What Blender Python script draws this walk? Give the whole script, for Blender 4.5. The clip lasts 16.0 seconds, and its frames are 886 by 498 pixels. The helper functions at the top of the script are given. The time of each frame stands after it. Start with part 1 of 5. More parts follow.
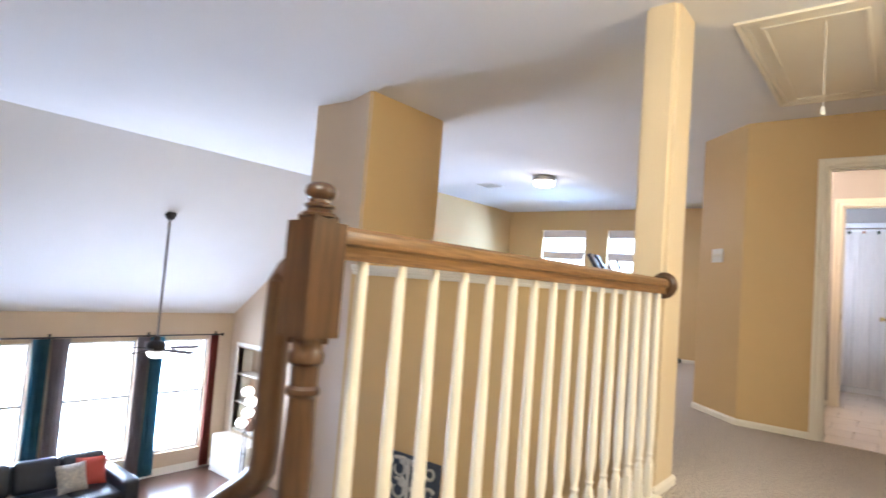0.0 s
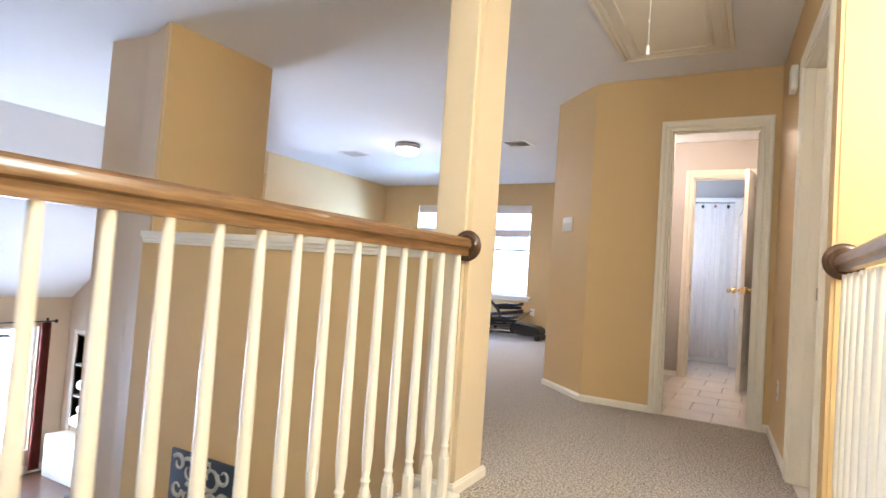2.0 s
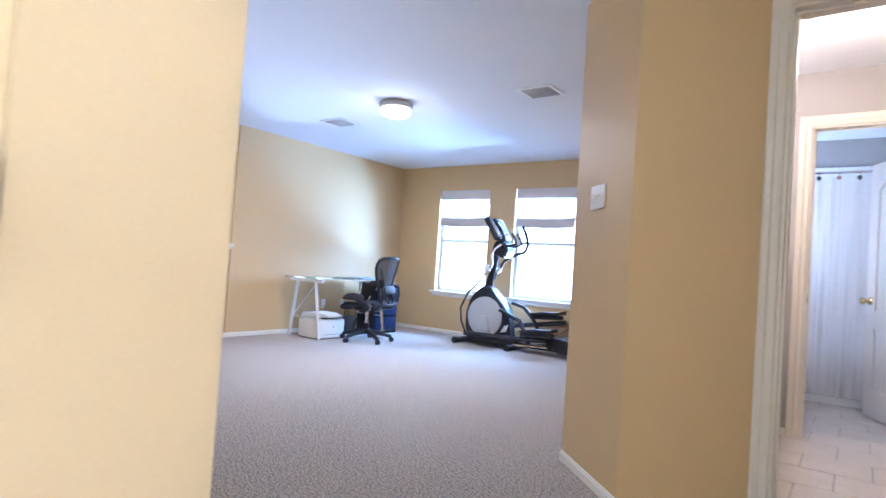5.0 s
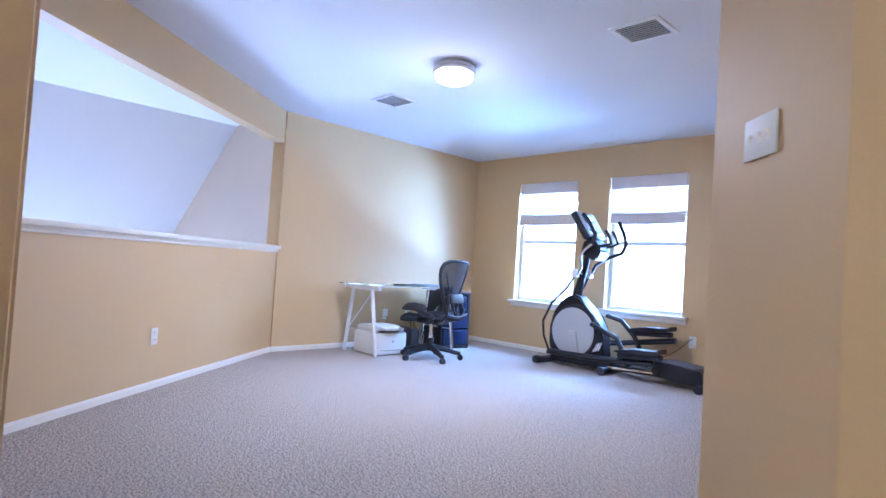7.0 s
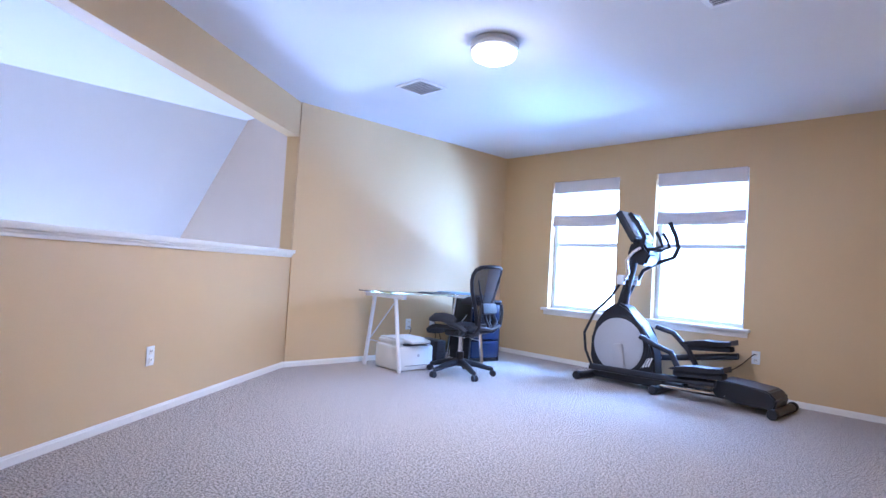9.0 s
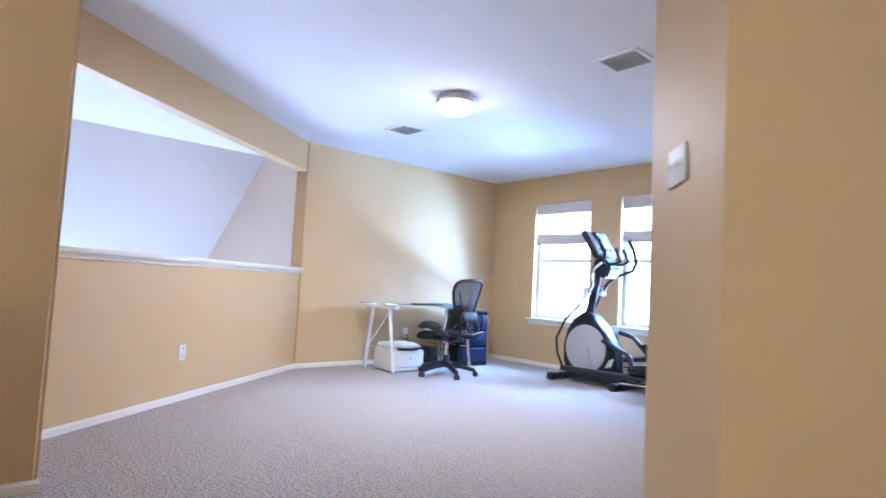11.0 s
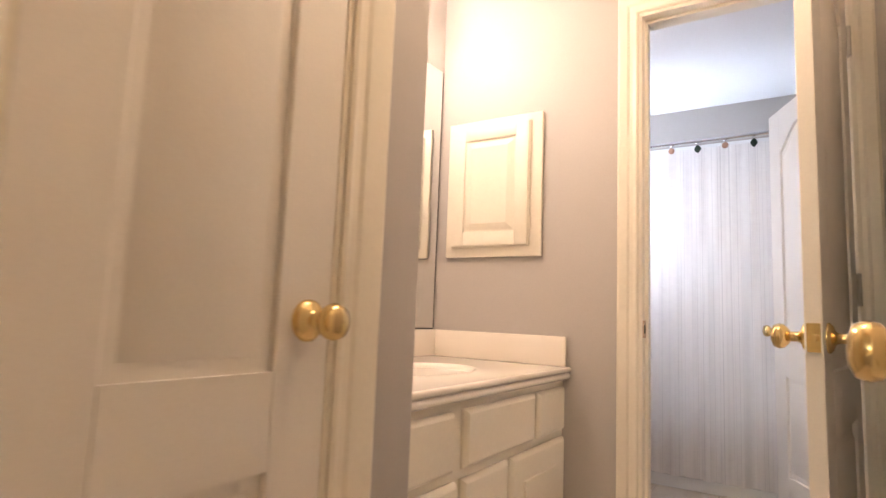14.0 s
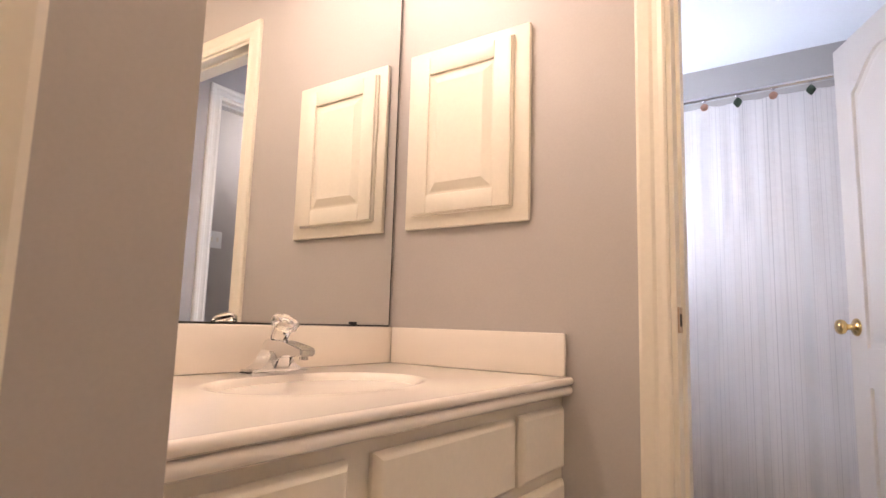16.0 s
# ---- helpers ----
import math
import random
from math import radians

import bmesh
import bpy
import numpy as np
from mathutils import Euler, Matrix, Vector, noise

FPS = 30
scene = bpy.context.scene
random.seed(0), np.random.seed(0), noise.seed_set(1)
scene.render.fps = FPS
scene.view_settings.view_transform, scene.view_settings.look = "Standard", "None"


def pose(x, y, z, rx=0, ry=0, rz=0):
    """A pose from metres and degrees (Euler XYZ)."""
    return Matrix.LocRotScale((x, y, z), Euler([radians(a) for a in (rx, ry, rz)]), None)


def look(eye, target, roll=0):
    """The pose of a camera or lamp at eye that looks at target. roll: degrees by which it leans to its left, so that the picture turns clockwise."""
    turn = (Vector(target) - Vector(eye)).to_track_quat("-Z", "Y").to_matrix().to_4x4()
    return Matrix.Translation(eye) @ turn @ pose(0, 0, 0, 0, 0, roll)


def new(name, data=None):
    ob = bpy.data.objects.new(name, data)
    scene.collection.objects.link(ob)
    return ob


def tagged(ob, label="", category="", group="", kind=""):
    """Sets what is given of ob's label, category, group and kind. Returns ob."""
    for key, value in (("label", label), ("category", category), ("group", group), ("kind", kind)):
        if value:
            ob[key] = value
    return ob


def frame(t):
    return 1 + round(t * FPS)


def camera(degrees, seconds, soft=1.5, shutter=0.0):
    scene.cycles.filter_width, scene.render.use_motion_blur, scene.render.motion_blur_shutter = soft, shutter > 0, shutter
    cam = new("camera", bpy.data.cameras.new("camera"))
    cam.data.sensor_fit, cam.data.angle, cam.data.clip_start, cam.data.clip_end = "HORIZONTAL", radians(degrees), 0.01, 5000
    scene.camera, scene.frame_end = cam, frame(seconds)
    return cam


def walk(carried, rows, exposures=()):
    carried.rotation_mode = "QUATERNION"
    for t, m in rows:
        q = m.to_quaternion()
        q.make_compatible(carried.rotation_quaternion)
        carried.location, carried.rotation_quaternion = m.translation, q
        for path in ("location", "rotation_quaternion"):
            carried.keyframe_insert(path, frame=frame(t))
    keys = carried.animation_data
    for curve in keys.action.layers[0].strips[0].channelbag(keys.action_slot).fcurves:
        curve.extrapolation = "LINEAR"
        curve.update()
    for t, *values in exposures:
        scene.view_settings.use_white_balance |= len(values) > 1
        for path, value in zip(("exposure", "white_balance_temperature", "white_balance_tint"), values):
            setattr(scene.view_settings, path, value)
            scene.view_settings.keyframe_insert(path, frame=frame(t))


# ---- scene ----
cam = camera(75.9, 16.0, shutter=0.5)
PATH = [
    (0, (0.439, 0.383, 0.934), (-0.817, 1.935, 1.056), 4.5),
    (0.5, (0.504, 0.538, 0.904), (-0.609, 2.195, 1.033), 4.2),
    (1, (0.582, 0.689, 0.898), (-0.47, 2.386, 1.015), 4.1),
    (1.5, (0.63, 0.906, 0.876), (-0.351, 2.647, 0.967), 3.9),
    (2, (0.593, 1.137, 0.893), (-0.382, 2.881, 0.977), 4.0),
    (2.5, (0.546, 1.395, 0.898), (-0.432, 3.138, 0.97), 3.9),
    (3, (0.445, 1.697, 0.919), (-0.522, 3.446, 0.997), 3.8),
    (3.2, (0.403, 1.829, 0.912), (-0.558, 3.582, 0.988), 3.7),
    (5.3, (0.178, 3.185, 0.988), (-1.074, 4.744, 1.049), 3.8),
    (5.5, (0.135, 3.266, 0.956), (-1.168, 4.782, 1.023), 3.8),
    (6, (0.013, 3.523, 0.936), (-1.361, 4.974, 0.996), 3.8),
    (6.5, (-0.119, 3.756, 0.951), (-1.514, 5.189, 1.008), 3.8),
    (7, (-0.304, 4.011, 0.949), (-1.723, 5.419, 1.015), 3.6),
    (7.5, (-0.481, 4.171, 0.96), (-1.938, 5.539, 1.04), 3.6),
    (8, (-0.701, 4.272, 0.957), (-2.157, 5.641, 1.035), 3.7),
    (8.5, (-0.84, 4.296, 0.952), (-2.288, 5.674, 1.028), 3.6),
    (8.7, (-0.848, 4.303, 0.969), (-2.294, 5.684, 1.04), 3.5),
    (10.8, (-0.047, 4.033, 0.948), (-1.575, 5.316, 1.08), 3.1),
    (11, (0.051, 4.032, 0.955), (-1.46, 5.335, 1.084), 3.0),
    (11.5, (0.256, 4.151, 0.983), (-1.164, 5.552, 1.127), 2.9),
    (12, (0.433, 4.326, 0.986), (-0.936, 5.774, 1.155), 2.8),
    (12.5, (0.477, 4.591, 0.984), (-0.779, 6.137, 1.164), 2.7),
    (13, (0.488, 4.853, 0.97), (-0.628, 6.501, 1.168), 2.5),
    (13.5, (0.498, 5.188, 0.96), (-0.589, 6.853, 1.18), 2.3),
    (14, (0.455, 5.481, 0.939), (-0.623, 7.15, 1.167), 2.3),
    (14.5, (0.393, 5.74, 0.945), (-0.681, 7.411, 1.178), 2.1),
    (15, (0.326, 5.942, 0.914), (-0.769, 7.597, 1.161), 1.9),
    (15.5, (0.3, 6.064, 0.897), (-0.831, 7.694, 1.149), 1.9),
    (16, (0.28, 6.123, 0.893), (-0.858, 7.748, 1.15), 1.7),
]
walk(cam, [(t, look(eye, target, roll)) for t, eye, target, roll in PATH],
     [(0, 0.08, 5950, 15), (1.5, 0.17, 5850, 14), (3.0, 0.2, 5500, 14), (5.5, 0.09, 4850, 17), (8.5, -0.02, 4650, 23), (11.0, 0.16, 5000, 18), (12.0, 0.13, 5450, 14), (13.3, 0.22, 6450, 15), (14.5, 0.13, 6450, 18), (16.0, 0.02, 6200, 20)])
# ---- light ----
world = bpy.data.worlds.new("sky")
scene.world = world
world.use_nodes = True
wn = world.node_tree.nodes
sky = wn.new("ShaderNodeTexSky")
sky.sky_type = "NISHITA"
sky.sun_disc = False
sky.sun_elevation, sky.sun_rotation = radians(50), radians(200)
world.node_tree.links.new(sky.outputs[0], wn["Background"].inputs[0])
wn["Background"].inputs[1].default_value = 0.12


def lamp(name, kind, m, power, colour, size=0.1, size_y=None, angle=None):
    d = bpy.data.lights.new(name, kind)
    d.energy, d.color = power, colour
    if kind == "AREA":
        d.size = size
        if size_y:
            d.shape, d.size_y = "RECTANGLE", size_y
    elif kind == "SUN":
        d.angle = angle
    else:
        d.shadow_soft_size = size
    ob = new(name, d)
    ob.matrix_world = m
    return ob


DAY = (0.41, 0.64, 1.0)
lamp("sun", "SUN", look((0, 0, 0), (0.35, 0.9, -1.2)), 3.0, (1, 0.95, 0.88), angle=radians(0.5))
# area lamp standing in for sunlit roof and ground below loft windows, aimed up
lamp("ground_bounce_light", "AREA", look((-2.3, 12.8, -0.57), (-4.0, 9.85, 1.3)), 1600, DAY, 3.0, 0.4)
# open sky above the loft windows
lamp("sky_light", "AREA", look((-2.9, 12.7, 3.0), (-3.9, 9.8, 1.1)), 2400, DAY, 4.5, 2.0)
for wy in (2.9, 4.45, 5.9):
    lamp("window_light", "AREA", look((-10.45, wy, -1.5), (-9.0, wy, -1.2)), 200, (0.70, 0.81, 1.0), 1.0, 2.0)
lamp("loft_lamp_light", "POINT", pose(-3.235, 6.92, 2.22), 6, (1, 0.88, 0.74), 0.1)
lamp("loft_lamp_glow", "AREA", pose(-3.235, 6.92, 2.255), 48, (1, 0.90, 0.80), 0.28)
lamp("stair_lamp_light", "POINT", pose(1.5, 2.42, 1.9), 120, (1.0, 0.93, 0.68), 0.22)
lamp("hall_lamp_light", "POINT", pose(0.1, 0.0, 2.25), 114, (1.0, 0.95, 0.72), 0.2)
for wy in (6.73, 6.95, 7.17):
    lamp("vanity_lamp_light", "POINT", pose(-0.745, wy, 2.12), 7.2, (1.0, 0.79, 0.63), 0.06)
# unseen area lamp added to brighten the tub room; that wall has no opening
lamp("bath_fill_light", "AREA", look((-0.86, 8.3, 1.5), (0.5, 8.3, 2.15)), 17, (0.88, 0.90, 1.0), 0.6, 0.9)
# area lamp added behind the shower curtain, with no window or fixture built
lamp("tub_alcove_light", "AREA", look((-0.86, 9.35, 1.7), (0.4, 9.35, 2.05)), 28, (0.72, 0.84, 1.0), 0.4, 0.6)
# fill point without a fixture, added to lift the closet door and vanity
lamp("vestibule_fill_light", "POINT", pose(0.25, 6.55, 2.2), 18, (1.0, 0.75, 0.49), 0.12)
# made-up point source so the passage mirrored over the vanity is not dark
lamp("passage_fill_light", "POINT", pose(1.1, 8.75, 2.15), 10, (1.0, 0.93, 0.88), 0.1)
lamp("side_bath_light", "POINT", pose(1.6, 4.6, 2.1), 20, (1.0, 0.9, 0.8), 0.1)


# ---- materials ----
def material(name, colour, rough=0.6, metal=0.0, vary=0.08, scale=3.0, fine=120.0, bump=0.0, dist=0.002, other=None, spec=0.5, coat=0.0):
    """Principled colour with a broad and a fine variation and a fine relief."""
    m = bpy.data.materials.new(name)
    m.use_nodes = True
    n, l = m.node_tree.nodes, m.node_tree.links
    p = n["Principled BSDF"]
    p.inputs["Roughness"].default_value, p.inputs["Metallic"].default_value = rough, metal
    p.inputs["Specular IOR Level"].default_value = spec
    p.inputs["Coat Weight"].default_value = coat
    geo = n.new("ShaderNodeNewGeometry")
    big, small = n.new("ShaderNodeTexNoise"), n.new("ShaderNodeTexNoise")
    big.inputs["Scale"].default_value, small.inputs["Scale"].default_value = scale, fine
    big.inputs["Detail"].default_value, small.inputs["Detail"].default_value = 4, 3
    for t in (big, small):
        l.new(geo.outputs["Position"], t.inputs["Vector"])
    add = n.new("ShaderNodeMath")
    add.operation = "ADD"
    l.new(big.outputs[0], add.inputs[0])
    l.new(small.outputs[0], add.inputs[1])
    ramp = n.new("ShaderNodeValToRGB")
    half = n.new("ShaderNodeMath")
    half.operation = "MULTIPLY"
    half.inputs[1].default_value = 0.5
    l.new(add.outputs[0], half.inputs[0])
    l.new(half.outputs[0], ramp.inputs[0])
    a = other or [c * (1 - vary) for c in colour]
    b = colour if other else [min(1, c * (1 + vary)) for c in colour]
    ramp.color_ramp.elements[0].position, ramp.color_ramp.elements[1].position = 0.33, 0.67
    ramp.color_ramp.elements[0].color, ramp.color_ramp.elements[1].color = (*a, 1), (*b, 1)
    l.new(ramp.outputs[0], p.inputs["Base Color"])
    if bump:
        bm_ = n.new("ShaderNodeBump")
        bm_.inputs["Strength"].default_value, bm_.inputs["Distance"].default_value = bump, dist
        l.new(small.outputs[0], bm_.inputs["Height"])
        l.new(bm_.outputs[0], p.inputs["Normal"])
    return m


def glass(name, tint=(0.95, 0.98, 0.97), rough=0.0):
    m = bpy.data.materials.new(name)
    m.use_nodes = True
    p = m.node_tree.nodes["Principled BSDF"]
    p.inputs["Base Color"].default_value = (*tint, 1)
    p.inputs["Roughness"].default_value, p.inputs["Transmission Weight"].default_value, p.inputs["IOR"].default_value = rough, 1.0, 1.45
    return m


def glow(name, colour, strength):
    m = bpy.data.materials.new(name)
    m.use_nodes = True
    p = m.node_tree.nodes["Principled BSDF"]
    p.inputs["Base Color"].default_value = (0.9, 0.9, 0.88, 1)
    p.inputs["Emission Color"].default_value = (*colour, 1)
    p.inputs["Emission Strength"].default_value = strength
    return m


def wood(name, dark, light, axis=1, scale=1.0, rough=0.3, coat=0.3):
    m = material(name, light, rough=rough, other=dark, coat=coat, bump=0.1, dist=0.0005)
    n, l = m.node_tree.nodes, m.node_tree.links
    geo = next(x for x in n if x.type == "NEW_GEOMETRY")
    mp = n.new("ShaderNodeMapping")
    s = [38 * scale] * 3
    s[axis] = 2.2 * scale
    mp.inputs["Scale"].default_value = s
    l.new(geo.outputs["Position"], mp.inputs["Vector"])
    for t in [x for x in n if x.type == "TEX_NOISE"]:
        t.inputs["Scale"].default_value = 1.0 if t.inputs["Scale"].default_value < 50 else 4.0
        t.inputs["Detail"].default_value = 5
        l.new(mp.outputs[0], t.inputs["Vector"])
    return m


GOLD = material("gold_wall_paint", (0.618, 0.435, 0.212), 0.55, vary=0.03, scale=1.2, fine=170, bump=0.12, dist=0.0015)
# paler copy of GOLD for the column, with bright lamp light in the colour
PALE = material("lamplit_gold_paint", (0.68, 0.57, 0.40), 0.5, vary=0.03, scale=1.2, fine=170, bump=0.12, dist=0.0015)
GREIGE = material("greige_wall_paint", (0.58, 0.46, 0.33), 0.6, vary=0.03, scale=1.2, fine=170, bump=0.12, dist=0.0015)
GREY = material("grey_wall_paint", (0.452, 0.418, 0.385), 0.55, vary=0.03, scale=1.2, fine=170, bump=0.12, dist=0.0015)
CEIL = material("white_ceiling_paint", (0.74, 0.74, 0.75), 0.85, vary=0.02, scale=1.5, fine=110, bump=0.15, dist=0.002)
TRIM = material("white_trim_paint", (0.82, 0.78, 0.69), 0.35, vary=0.03, scale=4, fine=90)
CREAM = material("cream_cabinet_paint", (0.78, 0.72, 0.60), 0.35, vary=0.03, scale=4, fine=90)
DOORW = material("white_door_paint", (0.78, 0.74, 0.68), 0.4, vary=0.03, scale=4, fine=200, bump=0.08, dist=0.0006)
CARPET = material("beige_carpet", (0.77, 0.69, 0.61), 0.95, other=(0.13, 0.11, 0.095), scale=90, fine=250, bump=0.85, dist=0.008, spec=0.1)
for r_ in (x for x in CARPET.node_tree.nodes if x.type == "VALTORGB"):
    r_.color_ramp.elements[0].position, r_.color_ramp.elements[1].position = 0.44, 0.55
for r_ in (x for x in CARPET.node_tree.nodes if x.type == "TEX_NOISE"):
    r_.inputs["Detail"].default_value, r_.inputs["Roughness"].default_value = 4, 0.68
OAK = wood("brown_handrail_wood", (0.10, 0.048, 0.017), (0.27, 0.148, 0.058))
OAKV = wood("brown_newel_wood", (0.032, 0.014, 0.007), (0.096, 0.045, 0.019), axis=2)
DARKWOOD = wood("dark_wood_floor", (0.035, 0.015, 0.008), (0.09, 0.04, 0.02), axis=1)
CABWOOD = wood("orange_cabinet_wood", (0.25, 0.09, 0.03), (0.4, 0.17, 0.06), axis=2)
TILE = material("cream_stone_tile", (0.72, 0.64, 0.55), 0.3, vary=0.10, scale=5, fine=40)
GROUT = material("grey_grout", (0.50, 0.46, 0.42), 0.9)
BRASS = material("polished_brass", (0.74, 0.55, 0.25), 0.18, metal=1.0, vary=0.03)
STEEL = material("chrome", (0.75, 0.75, 0.76), 0.12, metal=1.0, vary=0.02)
DULLM = material("brushed_nickel", (0.5, 0.47, 0.43), 0.35, metal=1.0, vary=0.03)
BLACK = material("black_plastic", (0.013, 0.013, 0.016), 0.40, vary=0.2, spec=0.4)
BLACK2 = material("charcoal_rubber", (0.02, 0.02, 0.024), 0.65, vary=0.2, spec=0.35)
SILVER = material("silver_grey_plastic", (0.42, 0.42, 0.43), 0.4, vary=0.04)
WHITEP = material("white_plastic", (0.80, 0.80, 0.78), 0.5, vary=0.02)
MARBLE = material("cultured_marble", (0.84, 0.77, 0.68), 0.16, vary=0.008, scale=2, coat=0.2)
DARKGAP = material("dark_gap", (0.02, 0.018, 0.015), 0.9)
PORC = material("white_porcelain", (0.86, 0.86, 0.86), 0.1, vary=0.01, coat=0.5)
GLASS = glass("window_glass")
DESKGLASS = glass("greenish_desk_glass", (0.80, 0.93, 0.90))
CLEAR = glass("clear_acrylic", (0.97, 0.97, 0.97), 0.03)
MIRROR = material("mirror_silver", (0.93, 0.94, 0.93), 0.0, metal=1.0, vary=0.0)
SHADE = material("greige_shade_linen", (0.70, 0.64, 0.61), 0.9, vary=0.06, scale=8, fine=400, bump=0.3, dist=0.001)
DAYGLOW = glow("bright_daylight", (0.66, 0.82, 1.0), 7.0)
LAMPGLOW = glow("lit_lamp_glass", (1.0, 0.93, 0.82), 6.0)


# ---- mesh helpers ----
def box(bm, x0, x1, y0, y1, z0, z1, m=None):
    vs = [bm.verts.new((x, y, z)) for x in (x0, x1) for y in (y0, y1) for z in (z0, z1)]
    if m is not None:
        for v in vs:
            v.co = m @ v.co
    for f in ((0, 1, 3, 2), (4, 6, 7, 5), (0, 4, 5, 1), (2, 3, 7, 6), (0, 2, 6, 4), (1, 5, 7, 3)):
        bm.faces.new([vs[i] for i in f])
    return vs


def prism(bm, poly, z0, z1):
    lo = [bm.verts.new((x, y, z0)) for x, y in poly]
    hi = [bm.verts.new((x, y, z1)) for x, y in poly]
    n = len(poly)
    bm.faces.new(lo[::-1])
    bm.faces.new(hi)
    for i in range(n):
        j = (i + 1) % n
        bm.faces.new((lo[i], lo[j], hi[j], hi[i]))
    return lo + hi


def extrude(bm, outline, a, b, m=None):
    """An outline in the x-z plane, drawn out from y = a to y = b."""
    lo = [bm.verts.new((x, a, z)) for x, z in outline]
    hi = [bm.verts.new((x, b, z)) for x, z in outline]
    if m is not None:
        for v in lo + hi:
            v.co = m @ v.co
    n = len(outline)
    bm.faces.new(lo)
    bm.faces.new(hi[::-1])
    for i in range(n):
        j = (i + 1) % n
        bm.faces.new((lo[j], lo[i], hi[i], hi[j]))


def lathe(bm, profile, m=None, n=16):
    """A profile of (radius, z) turned about z."""
    rings = []
    for r, z in profile:
        if r < 1e-5:
            rings.append([bm.verts.new((0, 0, z))] * n)
        else:
            rings.append([bm.verts.new((r * math.cos(2 * math.pi * i / n), r * math.sin(2 * math.pi * i / n), z)) for i in range(n)])
    for v in {v for r in rings for v in r}:
        if m is not None:
            v.co = m @ v.co
    for a, b in zip(rings, rings[1:]):
        for i in range(n):
            j = (i + 1) % n
            f = list(dict.fromkeys((a[i], a[j], b[j], b[i])))
            if len(f) > 2:
                bm.faces.new(f)
    for r, flip in ((rings[0], True), (rings[-1], False)):
        if len(set(r)) == n:
            bm.faces.new(r[::-1] if flip else r)


def tube(bm, pts, r, n=10, closed=False, flat=1.0):
    """A round bar along points; r may be one radius or one a point."""
    pts = [Vector(p) for p in pts]
    rad = r if isinstance(r, (list, tuple)) else [r] * len(pts)
    rings, up = [], None
    for i, p in enumerate(pts):
        a = pts[i - 1] if i or closed else p
        b = pts[(i + 1) % len(pts)] if i < len(pts) - 1 or closed else p
        d = (b - a).normalized()
        if up is None:
            up = d.orthogonal().normalized()
        side = d.cross(up).normalized()
        up = side.cross(d).normalized()
        rings.append([bm.verts.new(p + rad[i] * (math.cos(2 * math.pi * k / n) * up + flat * math.sin(2 * math.pi * k / n) * side)) for k in range(n)])
    pairs = list(zip(rings, rings[1:])) + ([(rings[-1], rings[0])] if closed else [])
    for a, b in pairs:
        for k in range(n):
            bm.faces.new((a[k], a[(k + 1) % n], b[(k + 1) % n], b[k]))
    if not closed:
        bm.faces.new(rings[0][::-1])
        bm.faces.new(rings[-1])


def rbox(bm, x0, x1, y0, y1, z0, z1, r=0.005, m=None, seg=2):
    """A box with rounded edges."""
    t = bmesh.new()
    box(t, x0, x1, y0, y1, z0, z1)
    bmesh.ops.bevel(t, geom=t.edges[:], offset=r, segments=seg, affect="EDGES", profile=0.5)
    join(bm, t, m)


def join(bm, t, m=None):
    mp = {v: bm.verts.new(m @ v.co if m is not None else v.co) for v in t.verts}
    for f in t.faces:
        bm.faces.new([mp[v] for v in f.verts])
    t.free()


def mesh_object(name, bm, mat, smooth=None):
    bmesh.ops.recalc_face_normals(bm, faces=bm.faces[:])
    me = bpy.data.meshes.new(name)
    bm.to_mesh(me)
    bm.free()
    me.materials.append(mat)
    if smooth is not None:
        for p in me.polygons:
            p.use_smooth = True
        me.set_sharp_from_angle(angle=radians(smooth))
    return new(name, me)


def part(name, bm, mat, parent, label="", smooth=35):
    ob = mesh_object(name, bm, mat, smooth)
    ob.parent = parent
    return tagged(ob, label)


def structure(name, bm, mat, label, smooth=None):
    return tagged(mesh_object(name, bm, mat, smooth), label, name.split("_")[0], kind="structure")


def thing(name, label, category, m=None, group=""):
    ob = new(name)
    if m is not None:
        ob.matrix_world = m
    return tagged(ob, label, category, group)


def B():
    return bmesh.new()


def wall(name, axis, at0, at1, lo, hi, z0, z1, holes, mat, label):
    """A straight wall along axis, at0..at1 thick, with rectangular holes (a, b, za, zb)."""
    bm = B()

    def put(a, b, c, d):
        if b - a > 1e-4 and d - c > 1e-4:
            if axis == "x":
                box(bm, a, b, at0, at1, c, d)
            else:
                box(bm, at0, at1, a, b, c, d)
    cur = lo
    for a, b, c, d in sorted(holes):
        put(cur, a, z0, z1)
        put(a, b, z0, c)
        put(a, b, d, z1)
        cur = b
    put(cur, hi, z0, z1)
    return structure(name, bm, mat, label)


# ---- large structure ----
SLANT = Matrix.Translation((0.685, 5.475, 0)) @ pose(0, 0, 0, 0, 0, 3.7) @ Matrix.Translation((-0.69, -5.475, 0))


def slant(ob):
    """The hall's right wall is not quite square to the others."""
    ob.matrix_world = SLANT @ ob.matrix_world
    return ob


H, LOW = 2.44, -3.0
A = Vector((-3.68, 4.38))
Bn = Vector((-5.59, 6.90))
dv = (Bn - A).normalized()
nv = Vector((dv.y, -dv.x))
if nv.x < 0:
    nv = -nv
HW = Matrix(((dv.x, -nv.x, 0, A.x), (dv.y, -nv.y, 0, A.y), (0, 0, 1, 0), (0, 0, 0, 1)))
HL = (Bn - A).length

